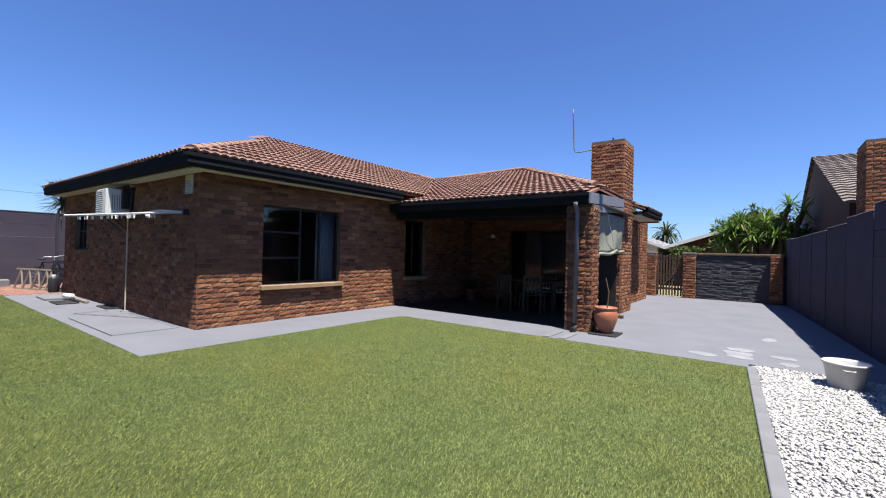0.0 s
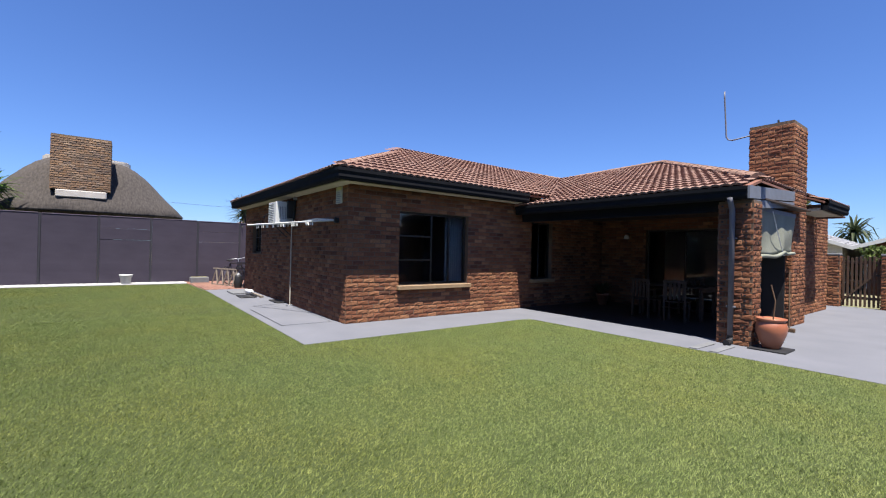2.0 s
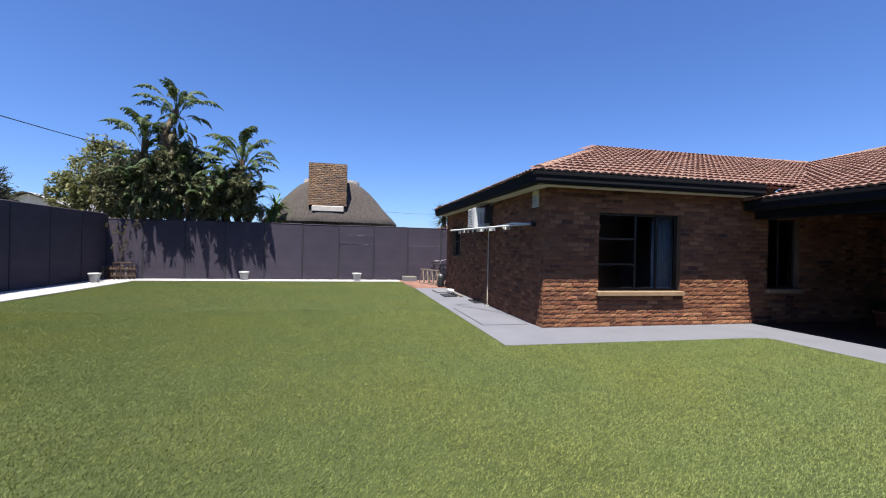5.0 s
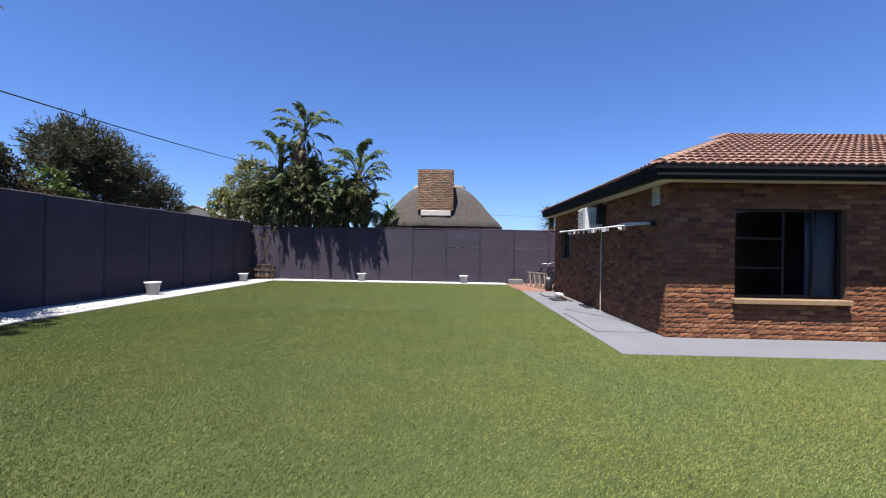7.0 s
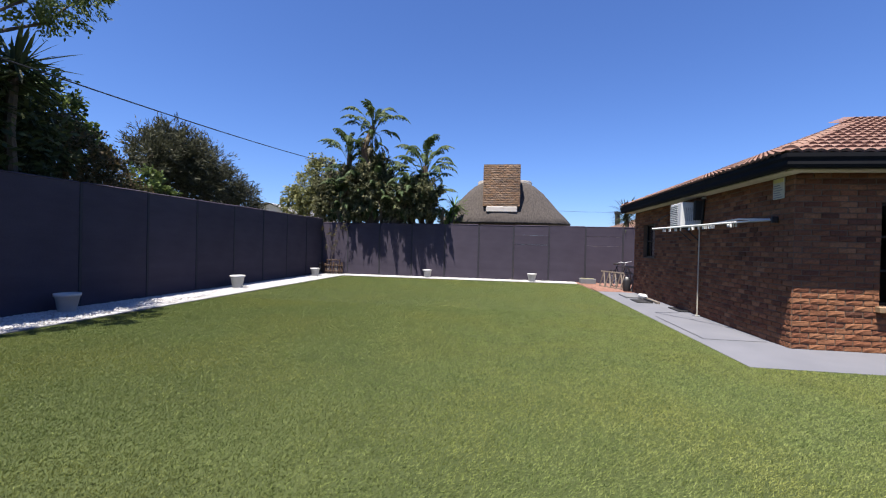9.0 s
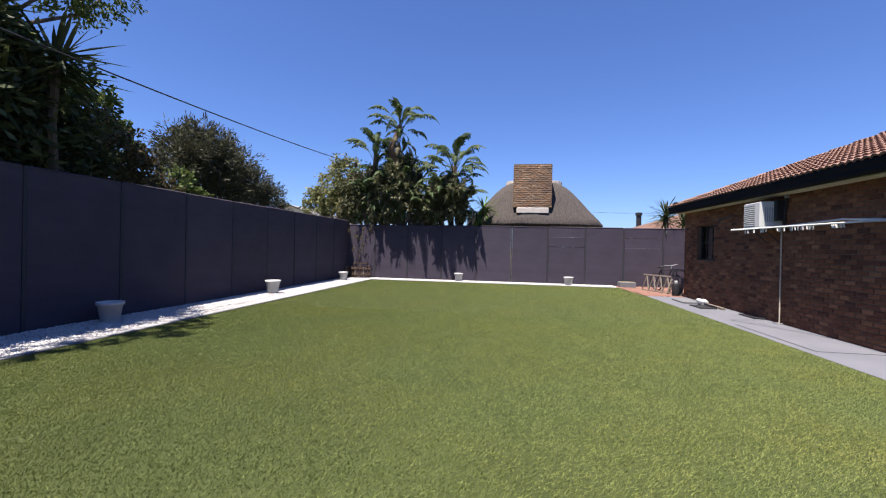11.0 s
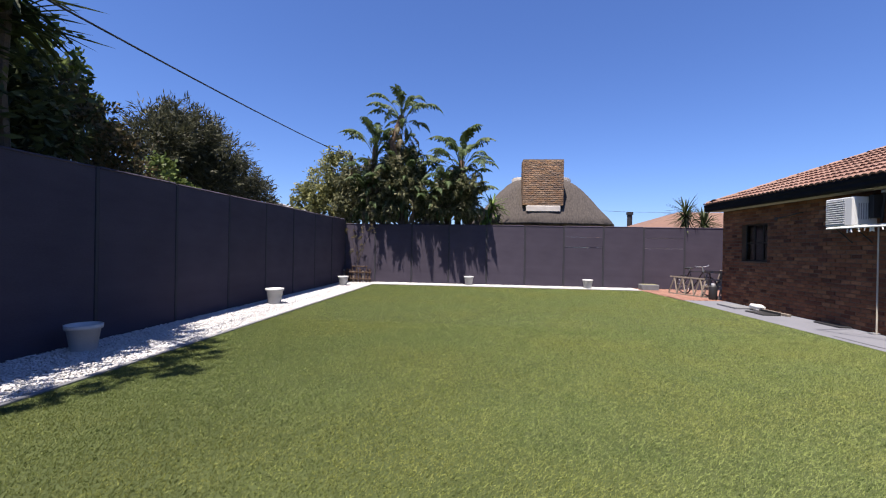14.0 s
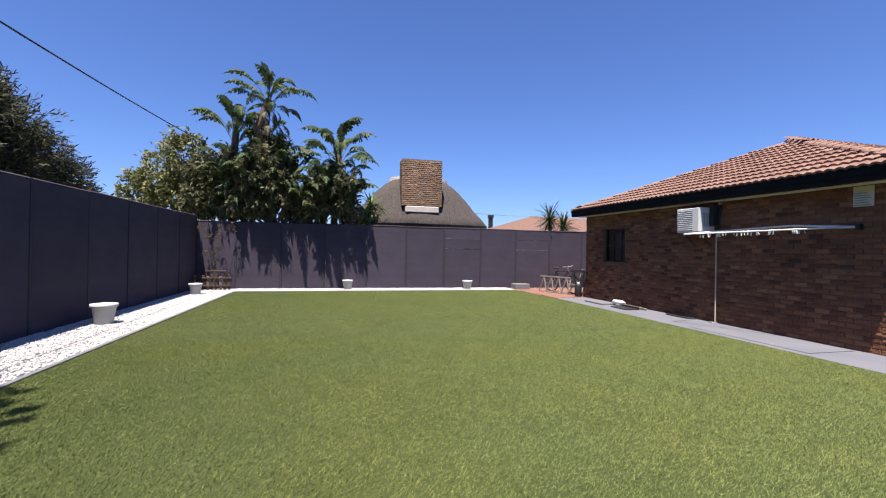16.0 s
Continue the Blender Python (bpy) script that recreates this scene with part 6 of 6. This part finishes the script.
def bicycle(at, turn):
    t = thing("bicycle", "old dark bicycle leaning behind the trestle", "bicycle", at)
    for x in (-0.50, 0.50):
        bm = bmesh.new()
        c = Vector((x, 0, 0.33))
        ring = [c + Vector((0.31 * math.cos(a), 0, 0.31 * math.sin(a))) for a in np.linspace(0, 2 * math.pi, 25)]
        tube(bm, ring, 0.02, 6)
        w = part("wheel", bm, M_BLACKPLASTIC, t)
        bm = bmesh.new()
        for i in range(10):
            a = i * math.pi / 5
            rod(bm, c, c + Vector((0.30 * math.cos(a), 0, 0.30 * math.sin(a))), 0.003, seg=4)
        part("spokes", bm, M_STEEL, w)
    bm = bmesh.new()
    a, b, c, d, e = (-0.5, 0, 0.33), (-0.08, 0, 0.30), (-0.22, 0, 0.78), (0.32, 0, 0.80), (0.5, 0, 0.33)
    for p, q in ((a, b), (a, c), (b, c), (c, d), (b, d), (d, e)):
        rod(bm, p, q, 0.016, seg=8)
    part("frame", bm, M_BLACKPLASTIC, t)
    part("handlebar", tube(bmesh.new(), [(0.30, -0.27, 0.98), (0.36, -0.1, 0.97), (0.30, 0, 0.95), (0.36, 0.1, 0.97), (0.30, 0.27, 0.98)], 0.013), M_STEEL, t)
    part("stem", rod(bmesh.new(), (0.32, 0, 0.78), (0.30, 0, 0.96), 0.014), M_STEEL, t)
    part("saddle", boxed((-0.36, -0.07, 0.86), (-0.10, 0.07, 0.92), 0.025), M_BLACKPLASTIC, t)
    part("seat_post", rod(bmesh.new(), (-0.22, 0, 0.76), (-0.235, 0, 0.87), 0.013), M_STEEL, t)
    for o in t.children:
        o.matrix_parent_inverse = Matrix()
    t.matrix_basis = Matrix.Translation(at) @ Matrix.Rotation(turn, 4, "Z") @ Matrix.Rotation(0.1, 4, "X")


trestle((-15.95, 3.4, 0.0), 0.35)
trestle((-16.25, 3.75, 0.0), -0.4)
lattice((-16.5, 3.0, 0.0), 0.40)
bicycle((-16.95, 3.3, 0.0), 0.35)
trough = thing("planter_trough", "low grey concrete trough by the fence", "planter", (-18.5, 2.3, 0))
part("trough_body", boxed((-18.75, 2.05, -0.01), (-18.3, 2.65, 0.2), 0.015), M_KERB, trough)
part("soil", boxed((-18.71, 2.09, 0.19), (-18.34, 2.61, 0.206)), M_SOIL, trough)
bin_ = thing("black_drum", "black plastic drum beside the house corner", "drum", (-15.6, 3.12, 0))
smooth(part("drum_body", lathe(bmesh.new(), [(0.10, 0), (0.115, 0.04), (0.115, 0.38), (0.10, 0.42), (0.05, 0.44)], (-15.6, 3.12, 0.0)), M_BLACKPLASTIC, bin_))
part("drum_cap", lathe(bmesh.new(), [(0.05, 0.44), (0.05, 0.49), (0.025, 0.49)], (-15.6, 3.12, 0.0), 16), M_WHITE, bin_, "white screw cap")

# odds and ends on the paving
pal = thing("paving_slab", "loose flat concrete slab on the paving", "slab", (-13.9, 2.85, 0.006))
part("slab", boxed((-14.3, 2.55, 0.006), (-13.45, 3.05, 0.05), 0.006), M_KERB, pal)
tr = thing("dustpan", "black plastic tray lying on the paving", "tray", (-12.75, 2.75, 0.006))
part("tray_body", boxed((-13.05, 2.55, 0.006), (-12.4, 2.95, 0.035), 0.006), M_BLACKPLASTIC, tr)
part("tray_rim", boxed((-13.05, 2.90, 0.034), (-12.4, 2.95, 0.08), 0.006), M_BLACKPLASTIC, tr)
jug = thing("plastic_bottle", "white plastic bottle lying on a slab", "bottle", (-13.2, 2.95, 0.06))
smooth(part("bottle_body", rod(bmesh.new(), (-13.4, 2.9, 0.11), (-13.12, 2.98, 0.11), 0.06, seg=14), M_WHITE, jug))
part("bottle_neck", rod(bmesh.new(), (-13.12, 2.98, 0.11), (-13.04, 3.0, 0.11), 0.025, seg=10), M_WHITE, jug)
brd = tagged(mesh_ob("timber_offcut", boxed((-13.3, 3.02, 0.006), (-12.3, 3.1, 0.06), 0.004), M_WOODPALE), "pale timber offcut lying by the wall", "timber")
hat = thing("drain_cover", "dark drain cover at the foot of the wall", "drain", (-11.3, 3.16, 0.006))
part("cover", boxed((-11.6, 3.05, 0.006), (-10.95, 3.28, 0.035), 0.005), M_BLACKPLASTIC, hat)

def glint_patch(x, y, length, width, turn, seed):
    """A pale patch on the paving that paints in sun reflected onto it."""
    rng = random.Random(seed)
    c, s = math.cos(turn), math.sin(turn)
    poly = []
    for i in range(18):
        a = i * math.pi / 9
        u, v = length / 2 * math.cos(a) * rng.uniform(0.85, 1.1), width / 2 * math.sin(a) * rng.uniform(0.75, 1.15)
        poly.append((x + u * c - v * s, y + u * s + v * c))
    sheet("glint_patch", "pale patch painted as reflected sun on the paving", poly, 0.001, 0.010, M_GLINTPAVE, "paving")


for i, (x, y, ln, wd) in enumerate(((-0.65, 7.36, 0.42, 0.13), (-0.22, 8.08, 0.42, 0.16), (-0.24, 7.76, 0.44, 0.18), (-0.2, 7.5, 0.38, 0.13), (0.3, 7.85, 0.36, 0.12), (0.33, 7.4, 0.24, 0.14), (0.16, 9.42, 0.24, 0.22))):
    glint_patch(x, y, ln * 0.9, wd * 2.0, -0.15, i)

# inspection slab let into the paving, with its dark joint
mh = thing("inspection_slab", "painted inspection cover let into the paving", "cover", (-9.0, 2.75, 0.006), kind="structure")
part("joint", boxed((-10.1, 2.26, 0.0045), (-7.8, 3.20, 0.0075)), M_BLACKPLASTIC, mh, "dark open joint")
part("cover", boxed((-10.08, 2.28, 0.0), (-7.82, 3.18, 0.012), 0.003), M_CONC, mh)


def picket_corner():
    t = thing("picket_fence", "short dark wooden picket fence in the corner", "fence", (-18.55, -8.9, 0))
    for i in range(9):
        y = -9.35 + i * 0.13
        part("picket", boxed((-18.60, y, -0.01), (-18.575, y + 0.075, 0.50 + 0.05 * math.sin(i * 1.7)), 0.004), M_WOODDARK if i % 3 else M_WOODPALE, t)
    for z in (0.12, 0.38):
        part("rail", boxed((-18.574, -9.36, z), (-18.54, -8.2, z + 0.05), 0.003), M_WOODDARK, t)
    part("top_bar", boxed((-18.62, -9.0, 0.62), (-18.56, -8.35, 0.66), 0.003), M_WOODDARK, t)
    for y in (-8.98, -8.40):
        part("stake", boxed((-18.60, y, 0.0), (-18.57, y + 0.03, 0.64), 0.003), M_WOODDARK, t)


picket_corner()
leafy_tree("creeper", "thin bare creeper stems against the corner fence", (-18.7, -8.9, -0.01), [(-18.72, -8.9, 1.4, 0.35), (-18.72, -8.6, 1.9, 0.3), (-18.75, -8.2, 2.3, 0.3), (-18.75, -9.1, 2.0, 0.3)], (0.06, 0.012), 500, M_LEAFRUST, 51, trunk=0.02, category="creeper")


# ---- pieces of the ground: pavers, stones, grass ----
def pavers():
    t = thing("red_paving", "red brick paving behind the house", "paving", (-17, 3, -0.02), kind="structure")
    me = boxed((-0.098, -0.047, 0), (0.098, 0.047, 0.026), 0.004)
    first_o = part("paver", me, M_REDPAVE, t)
    me = first_o.data
    spots = []
    rng = random.Random(6)
    for i in range(18):
        for j in range(44):
            x, y = -18.9 + i * 0.205 + (0.1025 if j % 2 else 0), 1.96 + j * 0.103
            if x < -15.3 and y > 1.95 + max(0, (x + 17.9)) * 0.07:
                spots.append((x, y))
    spots.sort(key=lambda s: s[1] - s[0] * 0.2)
    verts, faces = [], []
    for k, (x, y) in enumerate(spots):
        m = Matrix.Translation((x, y, -0.021 + rng.uniform(-0.002, 0.002)))
        if k == 0:
            first_o.matrix_basis = m
        elif k < 300:
            o = new("paver", me)
            o.parent = t
            o.matrix_parent_inverse = t.matrix_basis.inverted()
            o.matrix_basis = m
        else:
            q = len(verts)
            verts += [tuple(m @ w.co) for w in me.vertices]
            faces += [tuple(w + q for w in f.vertices) for f in me.polygons]
    tagged(soup("pavers", verts, faces, M_REDPAVE_J, t), kind="stuff")


pavers()


def stones(name, label, pick, area, count, size, seed):
    """Loose white stones: small uneven lumps strewn over an area."""
    rng = np.random.default_rng(seed)
    base = np.array([(1, 0, 0), (-1, 0, 0), (0, 1, 0), (0, -1, 0), (0, 0, 1), (0, 0, -1)], float)
    tris = np.array([(0, 2, 4), (2, 1, 4), (1, 3, 4), (3, 0, 4), (2, 0, 5), (1, 2, 5), (3, 1, 5), (0, 3, 5)])
    xy = np.stack([rng.uniform(area[0], area[1], count), rng.uniform(area[2], area[3], count)], 1)
    xy = xy[pick(xy[:, 0], xy[:, 1])]
    n = len(xy)
    s = size * rng.uniform(0.55, 1.3, (n, 1, 1)) * rng.uniform(0.65, 1.25, (n, 6, 1))
    v = base[None] * s * np.array([1.08, 0.72, 0.52])
    a = rng.uniform(0, 6.28, n)
    b = rng.uniform(-0.5, 0.5, n)
    ca, sa, cb, sb = np.cos(a)[:, None], np.sin(a)[:, None], np.cos(b)[:, None], np.sin(b)[:, None]
    x, y, z = v[..., 0], v[..., 1] * cb - v[..., 2] * sb, v[..., 1] * sb + v[..., 2] * cb
    v = np.stack([x * ca - y * sa + xy[:, :1], x * sa + y * ca + xy[:, 1:], z + rng.uniform(-0.012, 0.008, (n, 1))], 2)
    me = bpy.data.meshes.new(name)
    f = (tris[None] + 6 * np.arange(n)[:, None, None]).reshape(-1, 3)
    me.vertices.add(n * 6)
    me.vertices.foreach_set("co", v.reshape(-1).astype(np.float32))
    me.loops.add(f.size)
    me.loops.foreach_set("vertex_index", f.reshape(-1).astype(np.int32))
    me.polygons.add(len(f))
    me.polygons.foreach_set("loop_start", np.arange(0, f.size, 3, dtype=np.int32))
    me.polygons.foreach_set("loop_total", np.full(len(f), 3, dtype=np.int32))
    me.update(calc_edges=True)
    me.validate()
    me.materials.append(M_STONE)
    return tagged(new(name, me), label, "gravel", kind="stuff")


stones("white_gravel", "loose white gravel along the shaded fence", lambda x, y: x > -90, (-18.95, 1.2, LEFTY + 0.02, -8.01), 50000, 0.024, 1)
stones("white_gravel", "loose white gravel beside the kerb", lambda x, y: (x > 0.315 - 0.049 * y + 0.02 * np.sin(y * 3.1)) & (x < right_x(y) - 0.01), (-0.1, 2.2, 1.2, 7.08), 36000, 0.0195, 2)
stones("white_gravel", "loose white gravel along the rest of the kerb", lambda x, y: (x > 0.315 - 0.049 * y) & (x < right_x(y) - 0.01), (-0.1, 2.75, -8.0, 1.2), 16000, 0.028, 4)
stones("white_gravel", "loose white gravel along the far fence", lambda x, y: x > -90, (FARX + 0.02, -17.98, -8.05, 1.9), 13000, 0.030, 3)


def grass(count, seed):
    """Short upright blades all over the lawn, thickest where one walks."""
    rng = np.random.default_rng(seed)
    n1 = int(count * 0.78)
    x = np.concatenate([rng.uniform(-10.0, 0.6, n1), rng.uniform(-17.9, -10.0, count - n1)])
    y = rng.uniform(-7.93, 6.88, count)
    ok = (x < kerb_x(y) - 0.01) & ~((x < -6.13) & (y > 2.08)) & ((y < 1.92) | (x > -15.0)) & ((x < -1.7) | (y > 0.2) | (rng.random(count) < 0.4))
    x, y = x[ok], y[ok]
    n = len(x)
    h = rng.uniform(0.010, 0.021, n)
    w = rng.uniform(0.0018, 0.0032, n) * np.where(x < -10, 1.5, 1.0)
    a = rng.normal(0, 0.75, n)
    lx, ly = rng.normal(0.0, 0.010, n), rng.normal(0.010, 0.010, n)
    v = np.zeros((n, 3, 3))
    v[:, 0] = np.stack([x - w * np.cos(a), y - w * np.sin(a), np.zeros(n)], 1)
    v[:, 1] = np.stack([x + w * np.cos(a), y + w * np.sin(a), np.zeros(n)], 1)
    v[:, 2] = np.stack([x + lx, y + ly, h], 1)
    me = bpy.data.meshes.new("lawn_blades")
    me.vertices.add(n * 3)
    me.vertices.foreach_set("co", v.reshape(-1).astype(np.float32))
    me.loops.add(n * 3)
    me.loops.foreach_set("vertex_index", np.arange(n * 3, dtype=np.int32))
    me.polygons.add(n)
    me.polygons.foreach_set("loop_start", np.arange(0, n * 3, 3, dtype=np.int32))
    me.polygons.foreach_set("loop_total", np.full(n, 3, dtype=np.int32))
    me.update(calc_edges=True)
    me.materials.append(M_GRASS)
    return tagged(new("lawn_blades", me), "fine green artificial grass blades", "grass", kind="stuff")


grass(2150000, 9)
